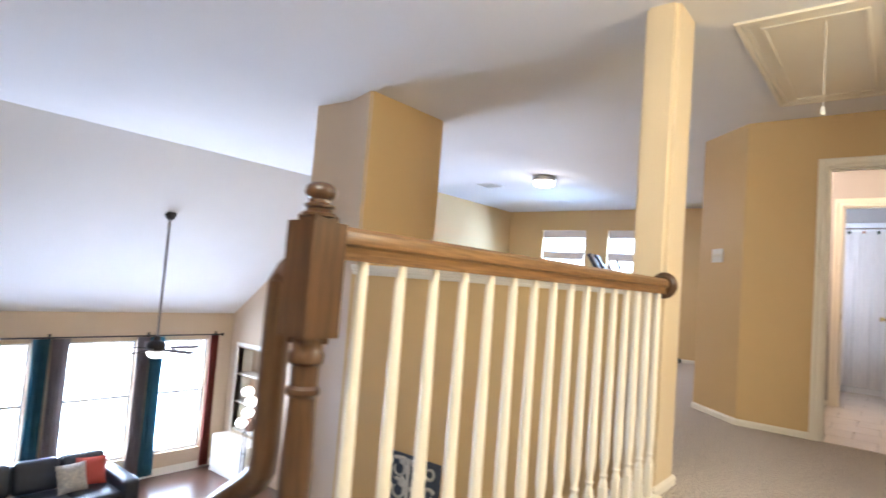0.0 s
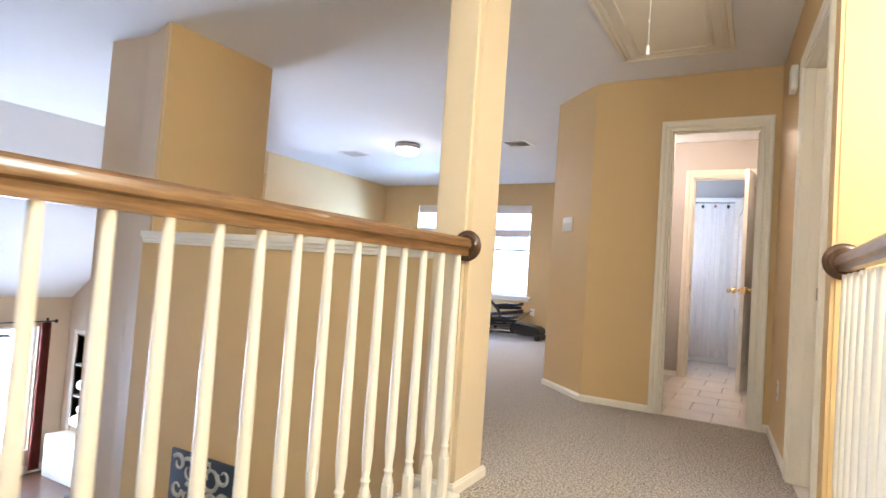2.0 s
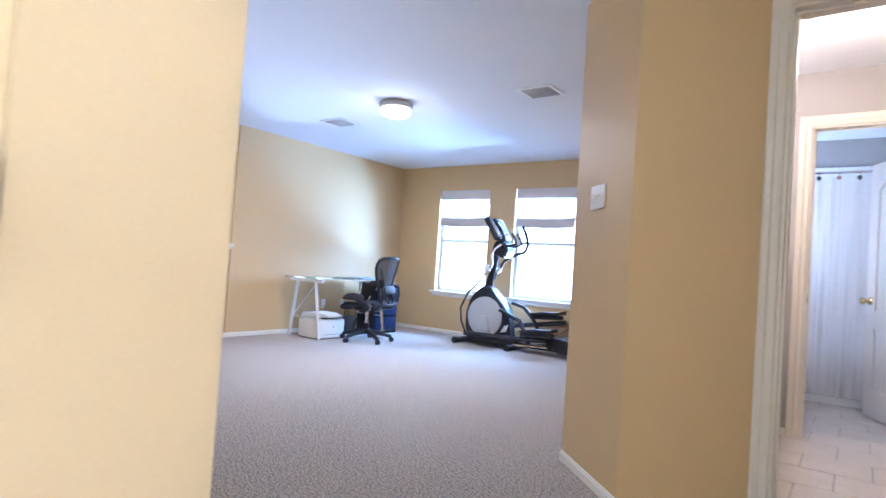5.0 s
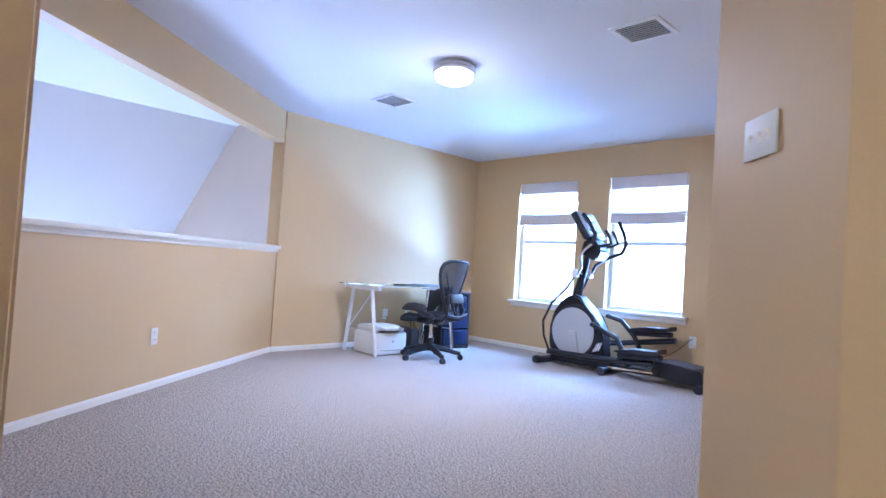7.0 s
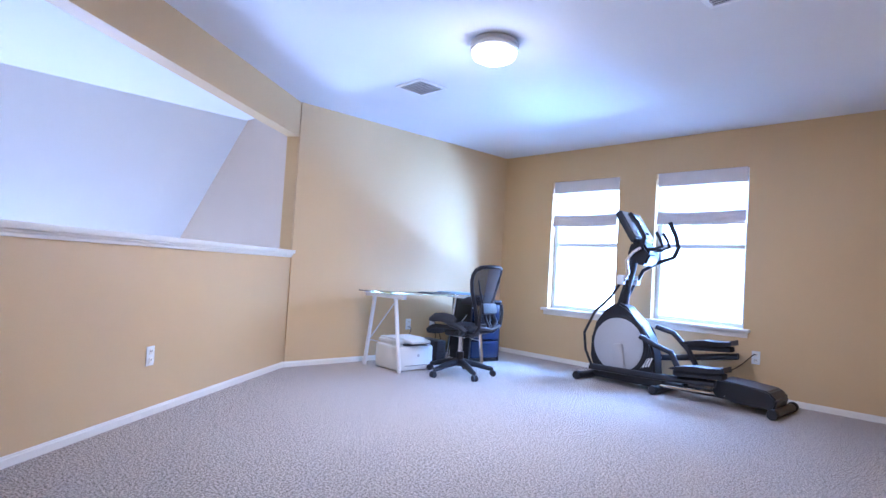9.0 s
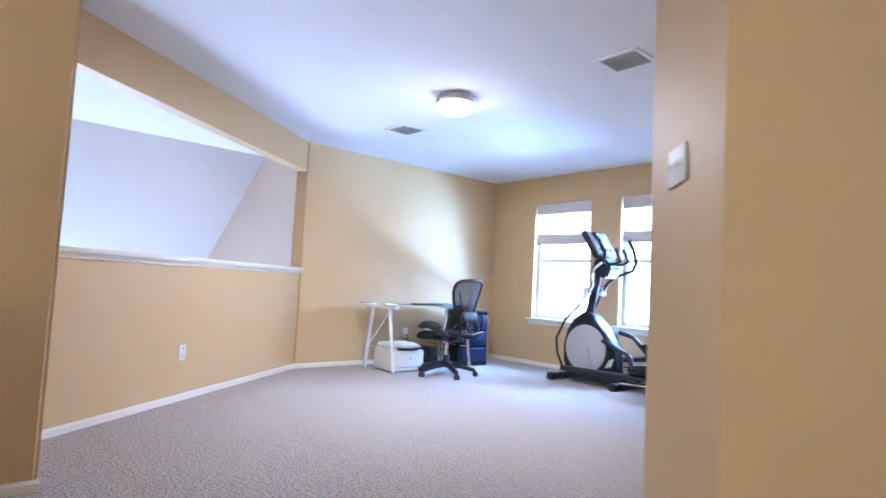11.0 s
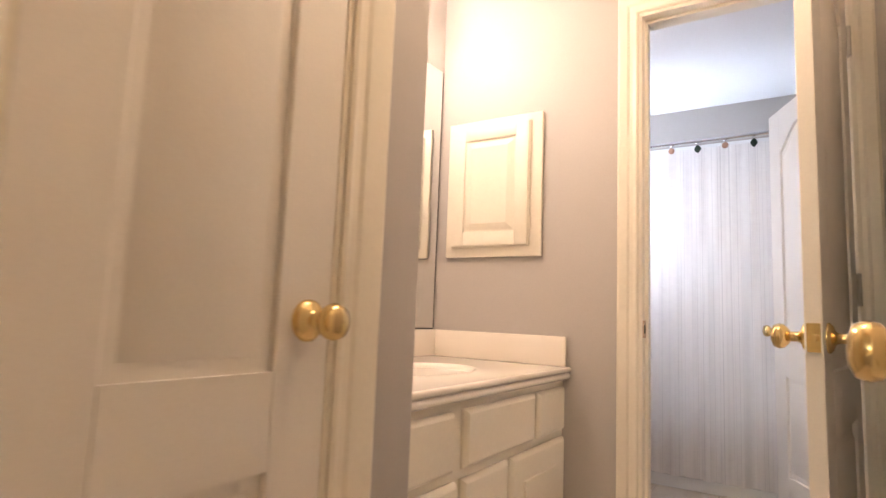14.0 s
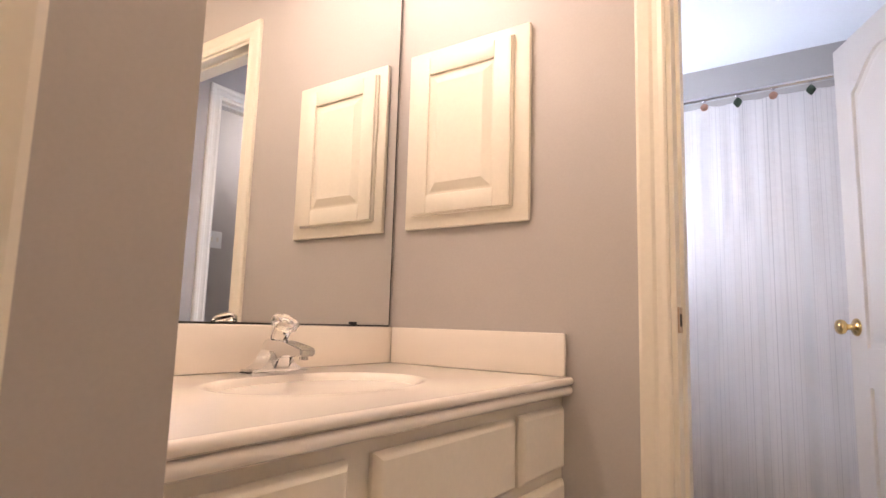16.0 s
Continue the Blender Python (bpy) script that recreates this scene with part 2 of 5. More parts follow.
bm = B()
prism(bm, [(-0.64, -2), (0.92, -2), (0.92, 3.53), (0.83, 3.6), (0.69, 5.475), (-0.56, 5.475), (-1.0, 5.915), (-1.0, 9.81), (-5.55, 9.81), (-5.59, 6.9),
           (-3.68, 4.38), (-2.9, 4.38), (-2.9, 3.5), (-0.64, 3.5)], -0.28, 0.0)
structure("floor", bm, CARPET, "mottled beige cut-pile carpet")
bm = B()
box(bm, -10.15, 3, -3, 6.87, LOW - 0.1, LOW)
structure("floor_living", bm, DARKWOOD, "dark stained hardwood floor of the living room below")
bm = B()
box(bm, -6.7, 2.7, -3, 10, H, H + 0.1)
structure("ceiling", bm, CEIL, "flat white textured ceiling")
bm = B()
extrude(bm, [(-6.7, H), (-10.27, -0.085), (-10.27, 0.06), (-6.7, H + 0.1)], -3, 6.99)
structure("ceiling_slope", bm, CEIL, "white sloped ceiling over the living room")

WZ0, WZ1 = 0.60, 2.085
wall("wall_loft_window", "x", 9.81, 9.97, -5.67, -0.9, 0, H, [(-4.81, -3.95, WZ0, WZ1), (-3.54, -2.66, WZ0, WZ1)], GOLD, "gold painted loft wall with two windows")
wall("wall_loft_desk", "y", -5.67, -5.55, 6.87, 9.81, 0, H, [], GOLD, "plain gold painted loft wall")
wall("wall_living_side", "x", 6.87, 6.99, -10.27, -5.67, LOW, H, [(-9.85, -8.75, -2.25, -0.65)], GREIGE, "tan living room side wall with a shelf niche")
LW = [(2.36, 3.42, -2.6, -0.5), (3.9, 5.02, -2.6, -0.5), (5.42, 6.38, -2.6, -0.5)]
wall("wall_living_window", "y", -10.27, -10.15, -3, 6.87, LOW, 0.0, LW, GREIGE, "tan living room wall with tall windows")
bm = B()
box(bm, 0, HL - 0.03, 0, 0.12, LOW, 1.0, HW)
structure("wall_loft_half", bm, GOLD, "gold painted half wall open to the living room")
bm = B()
box(bm, 0, HL - 0.03, 0, 0.12, 2.12, H, HW)
structure("wall_loft_header", bm, GOLD, "gold painted header over the loft opening")
bm = B()
box(bm, HL - 0.03, HL + 0.05, 0, 0.12, LOW, H, HW)
structure("wall_loft_post", bm, GOLD, "narrow gold painted wall return beside the opening")
bm = B()
prism(bm, [(-2.9, 3.45), (-2.9, 4.385), (-3.68, 4.38), (-3.70, 3.53), (-3.27, 3.56)], LOW, H)
bmesh.ops.bevel(bm, geom=[e for e in bm.edges if abs(e.verts[0].co.z - e.verts[1].co.z) > 1], offset=0.02, segments=3, affect="EDGES")
pier = structure("wall_pier", bm, GOLD, "gold and greige painted full-height wall pier with rounded corners", 40)
pier.data.materials.append(GREIGE)
for p in pier.data.polygons:
    p.material_index = 1 if p.normal.y < -0.3 or p.normal.x < -0.5 else 0
wall("wall_stair_half", "x", 3.40, 3.50, -2.9, -0.622, LOW, 0.965, [], GOLD, "gold painted half wall above the stairs")
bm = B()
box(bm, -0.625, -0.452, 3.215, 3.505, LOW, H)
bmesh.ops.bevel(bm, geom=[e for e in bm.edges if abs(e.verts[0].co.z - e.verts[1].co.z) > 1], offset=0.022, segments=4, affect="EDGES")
structure("wall_column", bm, PALE, "gold painted square column with rounded corners, paled for lamp light", 40)
bm = B()
prism(bm, [(-1.0, 9.81), (-1.0, 5.915), (-0.56, 5.475), (-0.005, 5.475), (-0.005, 5.595), (-0.51, 5.595), (-0.95, 6.03), (-0.995, 6.2), (-0.995, 9.81)], 0, H)
box(bm, 0.585, 0.81, 5.475, 5.595, 0, H)
box(bm, -0.005, 0.585, 5.475, 5.595, 2.042, H)
structure("wall_bath_front", bm, GOLD, "gold painted angled wall with the bathroom doorway")
slant(wall("wall_hall_right", "y", 0.69, 0.81, 3.53, 5.475, 0, H, [(3.69, 4.41, 0, 2.042)], GOLD, "gold painted hall wall with a doorway"))
wall("wall_hall_nook", "x", 3.53, 3.65, 0.825, 2.6, LOW, H, [], GOLD, "gold painted wall beside the stair railing")
wall("wall_hall_east", "y", 2.5, 2.62, -2.12, 3.53, LOW, H, [], GOLD, "gold painted outer stair wall")
wall("wall_hall_back", "x", -2.12, -2.0, -0.7, 2.5, LOW, H, [], GOLD, "gold painted hall end wall")
wall("wall_living_back", "x", -3.12, -3.0, -10.27, 2.6, LOW, H, [], GREIGE, "tan living room back wall")
wall("wall_below_hall", "y", -0.64, -0.55, 1.2, 3.43, LOW, -0.28, [], GOLD, "gold painted wall below the hall floor")
# small bathroom beyond the hall doorway
wall("wall_side_bath_a", "x", 5.595, 5.7, 0.81, 2.6, 0, H, [], GREY, "grey painted side bathroom wall")
wall("wall_side_bath_b", "y", 2.5, 2.6, 3.65, 5.6, 0, H, [], GREY, "grey painted side bathroom wall")
bm = B()
box(bm, 0.69, 2.6, 3.65, 5.6, -0.1, -0.004)
structure("floor_side_bath", bm, TILE, "cream tile floor")
# bathroom shell
wall("wall_vanity_back", "y", -0.995, -0.896, 6.42, 7.525, 0, H, [], GREY, "grey painted wall behind the vanity mirror")
wall("wall_bath_divider", "x", 7.525, 7.645, -0.995, 1.5, 0, H, [(-0.044, 0.575, 0, 2.07)], GREY, "grey painted wall with the inner bathroom doorway")
wall("wall_bath_closet", "y", -0.32, -0.2, 5.595, 6.405, 0, H, [(5.685, 6.175, 0, 2.04)], GREY, "grey painted wall with the closet door")
wall("wall_vanity_end", "x", 6.285, 6.405, -0.995, -0.32, 0, H, [], GREY, "grey painted wall end beside the vanity")
wall("wall_bath_right", "y", 0.72, 0.81, 5.595, 7.525, 0, H, [], GREY, "grey painted bathroom wall")
wall("wall_tub_back", "x", 9.65, 9.81, -0.88, 1.6, 0, H, [], GREY, "blue grey painted wall above the shower")
wall("wall_toilet_side", "y", -0.995, -0.88, 7.645, 9.65, 0, H, [], GREY, "grey painted wall behind the toilet")
wall("wall_tub_right", "y", 0.605, 0.72, 7.645, 9.65, 0, H, [(7.81, 8.25, 0, 2.05)], GREY, "grey painted wall with a third doorway")
wall("wall_passage", "y", 1.5, 1.6, 7.645, 9.65, 0, H, [], GREY, "pale grey passage wall with a switch")
bm = B()
box(bm, -1.1, 1.6, 5.475, 9.81, -0.1, -0.008)
structure("floor_bath", bm, GROUT, "cream stone tile floor with grey grout")


# ---- trim ----
def casing(name, axis, face, out, a, b, top, w=0.062):
    """Moulded casing round a doorway a..b along axis, on the wall face that looks towards out (+1 or -1)."""
    bm = B()
    prof = [(0, 0), (0, 0.010), (0.006, 0.014), (0.018, 0.011), (0.030, 0.011), (0.038, 0.016), (w - 0.008, 0.018), (w, 0.014), (w, 0)]

    def at(u, v, z):
        return (u, face + out * v, z) if axis == "x" else (face + out * v, u, z)
    for sgn, e in ((-1, a), (1, b)):
        lo = [bm.verts.new(at(e + sgn * u, v, 0.0)) for u, v in prof]
        hi = [bm.verts.new(at(e + sgn * u, v, top + u)) for u, v in prof]
        for i in range(len(prof) - 1):
            bm.faces.new((lo[i], lo[i + 1], hi[i + 1], hi[i]))
    lo = [bm.verts.new(at(a - u, v, top + u)) for u, v in prof]
    hi = [bm.verts.new(at(b + u, v, top + u)) for u, v in prof]
    for i in range(len(prof) - 1):
        bm.faces.new((lo[i], lo[i + 1], hi[i + 1], hi[i]))
    return structure(name, bm, TRIM if name != "trim_inner" else CREAM, "white moulded door casing")


def jamb(axis, f0, f1, a, b, top, mat=None, stop=True):
    bm = B()
    t = 0.012

    def q(u0, u1, v0, v1, z0, z1):
        if axis == "x":
            box(bm, u0, u1, v0, v1, z0, z1)
        else:
            box(bm, v0, v1, u0, u1, z0, z1)
    e = 0.003
    q(a, a + t, f0 - e, f1 + e, 0, top)
    q(b - t, b, f0 - e, f1 + e, 0, top)
    q(a + t, b - t, f0 - e, f1 + e, top - t, top)
    if stop:
        m = (f0 + f1) / 2
        q(a + t, a + t + 0.01, m - 0.018, m + 0.018, 0, top - t)
        q(b - t - 0.01, b - t, m - 0.018, m + 0.018, 0, top - t)
        q(a + t + 0.01, b - t - 0.01, m - 0.018, m + 0.018, top - t - 0.01, top - t)
    return structure("trim_jamb", bm, mat or TRIM, "white painted door jamb with stop")


jamb("x", 5.475, 5.595, -0.005, 0.585, 2.042)
casing("trim_door_bath", "x", 5.475, -1, -0.005, 0.585, 2.042)
casing("trim_inner", "x", 5.595, 1, -0.005, 0.585, 2.042)
jamb("x", 7.525, 7.645, -0.044, 0.575, 2.07, CREAM)
casing("trim_inner", "x", 7.525, -1, -0.044, 0.575, 2.07, 0.072)
casing("trim_inner", "x", 7.645, 1, -0.044, 0.575, 2.07)
slant(jamb("y", 0.69, 0.81, 3.69, 4.41, 2.042))
slant(casing("trim_door_hall", "y", 0.69, -1, 3.69, 4.41, 2.042))
jamb("y", -0.32, -0.2, 5.685, 6.175, 2.04, CREAM, False)
casing("trim_inner", "y", -0.2, 1, 5.685, 6.175, 2.04, 0.10)
jamb("y", 0.605, 0.72, 7.81, 8.25, 2.05)
casing("trim_door_tub", "y", 0.605, -1, 7.81, 8.25, 2.05)
casing("trim_door_tub", "y", 0.72, 1, 7.81, 8.25, 2.05)


def baseboard(name, runs, z=0.0, h=0.050):
    """Runs of points; the board stands to the left of the way walked."""
    bm = B()
    for run in runs:
        pts = [Vector(p) for p in run]
        offs = []
        for i, p in enumerate(pts):
            ns = []
            for a, b in ((i - 1, i), (i, i + 1)):
                if a >= 0 and b < len(pts):
                    d = (pts[b] - pts[a]).normalized()
                    ns.append(Vector((-d.y, d.x)))
            n = sum(ns, Vector((0, 0))).normalized()
            offs.append(n / max(0.4, n.dot(ns[0])))
        prof = [(0.0005, 0.0), (0.012, 0.0), (0.012, h * 0.72), (0.007, h * 0.82), (0.006, h * 0.95), (0.0005, h)]
        rows = [[bm.verts.new((p.x + o.x * u, p.y + o.y * u, z + v)) for u, v in prof] for p, o in zip(pts, offs)]
        for r, s in zip(rows, rows[1:]):
            for i in range(len(prof) - 1):
                bm.faces.new((r[i], r[i + 1], s[i + 1], s[i]))
        for r in (rows[0], rows[-1]):
            bm.faces.new(r)
    return structure(name, bm, TRIM, "white painted moulded baseboard")


baseboard("baseboard", [[(-0.067, 5.475), (-0.56, 5.475), (-1.0, 5.915), (-1.0, 9.81), (-5.55, 9.81), (-5.55, 6.847), (-3.68, 4.38), (-2.9, 4.38), (-2.9, 3.50), (-0.622, 3.50)],
                        [tuple((SLANT @ Vector((0.69, 4.475, 0))).xy), (0.685, 5.475), (0.648, 5.475)],
                        [(-0.622, 3.505), (-0.452, 3.505), (-0.452, 3.215), (-0.622, 3.215)]])
baseboard("baseboard_living", [[(-9.9, 6.87), (-10.15, 6.87), (-10.15, -3)]], LOW, 0.14)
baseboard("baseboard_bath", [[(0.72, 5.595), (0.72, 7.525)], [(-0.2, 6.405), (-0.2, 6.277)], [(-0.118, 7.525), (-0.32, 7.525)]])

# ledges of the half walls
bm = B()
for z0, z1, o in ((0.965, 0.985, 0.012), (0.985, 1.005, 0.022), (1.005, 1.04, 0.034)):
    rbox(bm, -2.88, -0.628, 3.40 - o, 3.50 + o, z0 - 0.01, z1 - 0.01, 0.004)
structure("trim_ledge_stair", bm, TRIM, "white moulded ledge on the stair half wall", 40)
bm = B()
for z0, z1, o in ((1.0, 1.02, 0.012), (1.02, 1.035, 0.022), (1.035, 1.068, 0.036)):
    rbox(bm, 0.02, HL - 0.02, -o, 0.12 + o, z0, z1, 0.004, HW)
structure("trim_ledge_loft", bm, TRIM, "white moulded ledge on the loft half wall", 40)


# ---- windows ----
def window(name, axis, f_in, depth, a, b, z0, z1, mid, frame_mat, label):
    """A vinyl window in an opening a..b; f_in is the inner wall face and depth leads outwards."""
    w = tagged(new(name), label, "window", kind="structure")

    def q(bm, u0, u1, v0, v1, c, d):
        v0, v1 = sorted((f_in + depth * v0, f_in + depth * v1))
        if axis == "x":
            rbox(bm, u0, u1, v0, v1, c, d, 0.003)
        else:
            rbox(bm, v0, v1, u0, u1, c, d, 0.003)
    bm = B()
    for u0, u1, c, d in ((a, a + 0.045, z0, z1), (b - 0.045, b, z0, z1), (a + 0.045, b - 0.045, z0, z0 + 0.045), (a + 0.045, b - 0.045, z1 - 0.045, z1)):
        q(bm, u0, u1, 0.55, 0.95, c, d)
    part("window_frame", bm, frame_mat, w)
    bm = B()
    q(bm, a + 0.045, b - 0.045, 0.6, 0.9, mid - 0.022, mid + 0.022)
    part("meeting_rail", bm, frame_mat, w)
    for c, d in ((z0 + 0.045, mid - 0.022), (mid + 0.022, z1 - 0.045)):
        bm = B()
        v0, v1 = sorted((f_in + depth * 0.74, f_in + depth * 0.78))
        if axis == "x":
            box(bm, a + 0.045, b - 0.045, v0, v1, c, d)
        else:
            box(bm, v0, v1, a + 0.045, b - 0.045, c, d)
        p = part("pane", bm, GLASS, w)
        p.visible_shadow = False
    return w


VINYL = material("white_vinyl_frame", (0.80, 0.80, 0.80), 0.4, vary=0.02)
for i, (a, b) in enumerate(((-4.81, -3.95), (-3.54, -2.66))):
    w = window("window_%d" % (i + 1), "x", 9.81, 0.16, a, b, WZ0, WZ1, 1.35, VINYL, "white framed sash window full of daylight")
    bm = B()
    rbox(bm, a - 0.06, b + 0.06, 9.755, 9.89, WZ0 - 0.025, WZ0 + 0.004, 0.005)
    part("window_sill", bm, TRIM, w)
    bm = B()
    rbox(bm, a - 0.04, b + 0.04, 9.792, 9.809, WZ0 - 0.075, WZ0 - 0.026, 0.004)
    part("apron", bm, TRIM, w)
for i, (a, b, c, d) in enumerate(LW):
    window("window_%d" % (i + 3), "y", -10.15, -0.12, a, b, c, d, -1.5, VINYL, "tall white framed living room window")

# glowing daylight outside the windows
bm = B()
box(bm, -7.5, 0.5, 13.0, 13.05, -4, 6)
tagged(mesh_object("backdrop_loft", bm, DAYGLOW), "overexposed bright daylight outside", "backdrop", kind="structure")
bm = B()
box(bm, -13.05, -13.0, -5, 12, -5, 3)
tagged(mesh_object("backdrop_living", bm, DAYGLOW), "overexposed bright daylight outside", "backdrop", kind="structure")


def roman_shade(a, b):
    t = thing("roman_shade", "greige linen roman shade half drawn over the window", "window shade", group="loft window shades")
    bm = B()
    rbox(bm, a + 0.016, b - 0.016, 9.815, 9.85, 1.948, 2.082, 0.006)
    part("valance", bm, SHADE, t, "greige fabric valance")
    bm = B()
    n = 14
    for k, (z0, z1) in enumerate(((1.64, 1.955),)):
        vs = []
        for j in range(13):
            z = z0 + (z1 - z0) * j / 12
            bow = 0.006 * math.sin(j / 12 * math.pi * 3)
            vs.append([bm.verts.new((a + 0.018 + (b - a - 0.036) * i / n, 9.836 + bow, z)) for i in range(n + 1)])
        for r, s in zip(vs, vs[1:]):
            for i in range(n):
                bm.faces.new((r[i], r[i + 1], s[i + 1], s[i]))
    part("panel", bm, SHEER, t, "thin translucent fabric panel")
    for k in range(4):
        bm = B()
        depth = 0.012 + 0.004 * k
        rows = []
        for v, off in ((0.036, 0.0), (0.030, -0.5), (0.012, -1.0), (-0.010, -0.9), (-0.018, -0.3), (-0.014, 0.3)):
            row = []
            for i in range(n + 1):
                x = a + 0.018 + (b - a - 0.036) * i / n
                sag = 0.010 * math.sin(math.pi * i / n) + 0.003 * math.sin(i * 1.7 + k * 2.1 + a)
                row.append(bm.verts.new((x, 9.838 + depth * off, 1.655 - 0.026 * k - sag + v)))
            rows.append(row)
        for p, q in zip(rows, rows[1:]):
            for i in range(n):
                bm.faces.new((p[i], p[i + 1], q[i + 1], q[i]))
        part("fold", bm, SHADE, t, "", 60)
    for z in (1.86, 1.755):
        bm = B()
        tube(bm, [(a + 0.02, 9.832, z), (b - 0.02, 9.832, z)], 0.003, 6)
        part("seam", bm, SHADE, t)
    return t


SHEER = material("sheer_shade_linen", (0.80, 0.77, 0.74), 0.9, vary=0.05, scale=8, fine=400)
_p = SHEER.node_tree.nodes["Principled BSDF"]
_p.inputs["Transmission Weight"].default_value = 0.75
_p.inputs["Roughness"].default_value = 1.0
roman_shade(-4.81, -3.95)
roman_shade(-3.54, -2.66)


# ---- doors ----
def door(name, label, width, m, height=2.02, knob=True, mat=None, hinges=True, hs=-1):
    """A moulded two-panel door with an arched upper panel; hinge at the origin, leaf along +x."""
    mat = mat or DOORW
    d = tagged(new(name), label, "door", kind="structure")
    d.matrix_world = m
    st, h = 0.115, 0.0175
    x0, x1 = st, width - st
    bm = B()
    rbox(bm, 0, st, -h, h, 0.008, height, 0.002, seg=1)
    rbox(bm, x1, width, -h, h, 0.008, height, 0.002, seg=1)
    box(bm, x0, x1, -h, h, 0.008, 0.24)
    box(bm, x0, x1, -h, h, 0.70, 0.84)
    n = 14
    arch = [(x0 + (x1 - x0) * i / n, 1.80 + 0.11 * math.sin(math.pi * i / n) ** 1.3) for i in range(n + 1)]
    extrude(bm, [(x0, height)] + arch + [(x1, height)], -h, h)
    box(bm, x0, x1, -h + 0.012, h - 0.012, 0.24, 1.95)
    part("slab", bm, mat, d)
    for lo, hi, arched in ((0.24, 0.70, False), (0.84, 1.80, True)):
        bm = B()
        for s in (-1, 1):
            for g, dep in ((0.022, h - 0.007),):
                ins = 0.045
                if arched:
                    o = [(x0 + g, lo + g)] + [(x1 - g, lo + g)] + [(x1 - g - (x1 - x0 - 2 * g) * i / n, hi - g + 0.11 * math.sin(math.pi * i / n) ** 1.3) for i in range(n + 1)]
                    k = ins
                    p = [(x0 + k, lo + k)] + [(x1 - k, lo + k)] + [(x1 - k - (x1 - x0 - 2 * k) * i / n, hi - k + 0.10 * math.sin(math.pi * i / n) ** 1.3) for i in range(n + 1)]
                else:
                    o = [(x0 + g, lo + g), (x1 - g, lo + g), (x1 - g, hi - g), (x0 + g, hi - g)]
                    p = [(x0 + ins, lo + ins), (x1 - ins, lo + ins), (x1 - ins, hi - ins), (x0 + ins, hi - ins)]
                a = [bm.verts.new((x, s * (h - 0.0122), z)) for x, z in o]
                b = [bm.verts.new((x, s * (h - 0.002), z)) for x, z in p]
                for i in range(len(a)):
                    j = (i + 1) % len(a)
                    bm.faces.new((a[i], a[j], b[j], b[i]))
                bm.faces.new(b)
        part("raised_panel", bm, mat, d)
    if knob:
        for s in (-1, 1):
            mm = pose(width - 0.055, s * h, 0.915, -90 * s, 0, 0)
            bm = B()
            lathe(bm, [(0.0, 0), (0.033, 0), (0.033, 0.004), (0.027, 0.010), (0.016, 0.014), (0.011, 0.020), (0.011, 0.034), (0.017, 0.038), (0.026, 0.046), (0.0285, 0.056), (0.025, 0.066), (0.014, 0.071), (0.0, 0.072)], mm, 24)
            part("knob", bm, BRASS, d, "polished brass door knob", 50)
        bm = B()
        box(bm, width - 0.001, width + 0.002, -0.0125, 0.0125, 0.885, 0.945)
        lathe(bm, [(0.009, 0), (0.009, 0.009), (0.0, 0.010)], pose(width, 0, 0.915, 0, 90, 0), 12)
        part("latch_plate", bm, BRASS, d, "brass latch plate")
    if hinges:
        for z in (0.25, 1.05, 1.80):
            bm = B()
            box(bm, -0.03, 0.0, hs * h - 0.0015, hs * h + 0.0015, z - 0.045, z + 0.045)
            tube(bm, [(-0.002, hs * (h + 0.005), z - 0.047), (-0.002, hs * (h + 0.005), z + 0.047)], 0.007, 8)
            part("hinge", bm, DULLM, d, "dull metal hinge")
    return d


door("door_1", "white moulded panel bathroom door standing open", 0.575, pose(0.568, 5.612, 0.006, 0, 0, 89.5))
door("door_2", "white moulded panel door standing open between the bath rooms", 0.60, pose(0.556, 7.50, 0.006, 0, 0, 261), hs=1)
door("door_3", "white moulded panel door with arched panel standing half open", 0.62, pose(0.583, 8.25, 0.006, 0, 0, 115))
door("door_4", "closed white moulded panel closet door", 0.474, pose(-0.218, 5.698, 0.006, 0, 0, 90), hinges=False)
AGED = material("aged_brass", (0.52, 0.37, 0.25), 0.4, metal=0.7, vary=0.2, scale=60)
for x, y, sx, sy in ((0.0085, 5.56, 0.002, 0.022), (-0.0305, 7.546, 0.002, 0.017)):
    bm = B()
    box(bm, x - sx, x + sx, y - sy, y + sy, 0.885, 0.945)
    sp = tagged(mesh_object("strike_plate", bm, AGED), "worn brass strike plate set in the door jamb", "strike plate")
    bm = B()
    box(bm, x + sx, x + sx + 0.0006, y - 0.008, y + 0.008, 0.9, 0.93)
    part("latch_hole", bm, DARKGAP, sp)
bm = B()
box(bm, 0.758, 0.80, 4.394, 4.3985, 0.885, 0.945)
slant(tagged(mesh_object("strike_plate", bm, DULLM), "small metal strike plate set in the hall door jamb", "strike plate"))


# ---- railings ----
BALX = -0.511


def rail_profile(w=0.028, h=0.058):
    return [(-w * 0.55, 0), (w * 0.55, 0), (w * 0.62, h * 0.22), (w * 0.95, h * 0.32), (w, h * 0.55), (w * 0.86, h * 0.80), (w * 0.5, h * 0.97), (0, h), (-w * 0.5, h * 0.97), (-w * 0.86, h * 0.80),
            (-w, h * 0.55), (-w * 0.95, h * 0.32), (-w * 0.62, h * 0.22)]


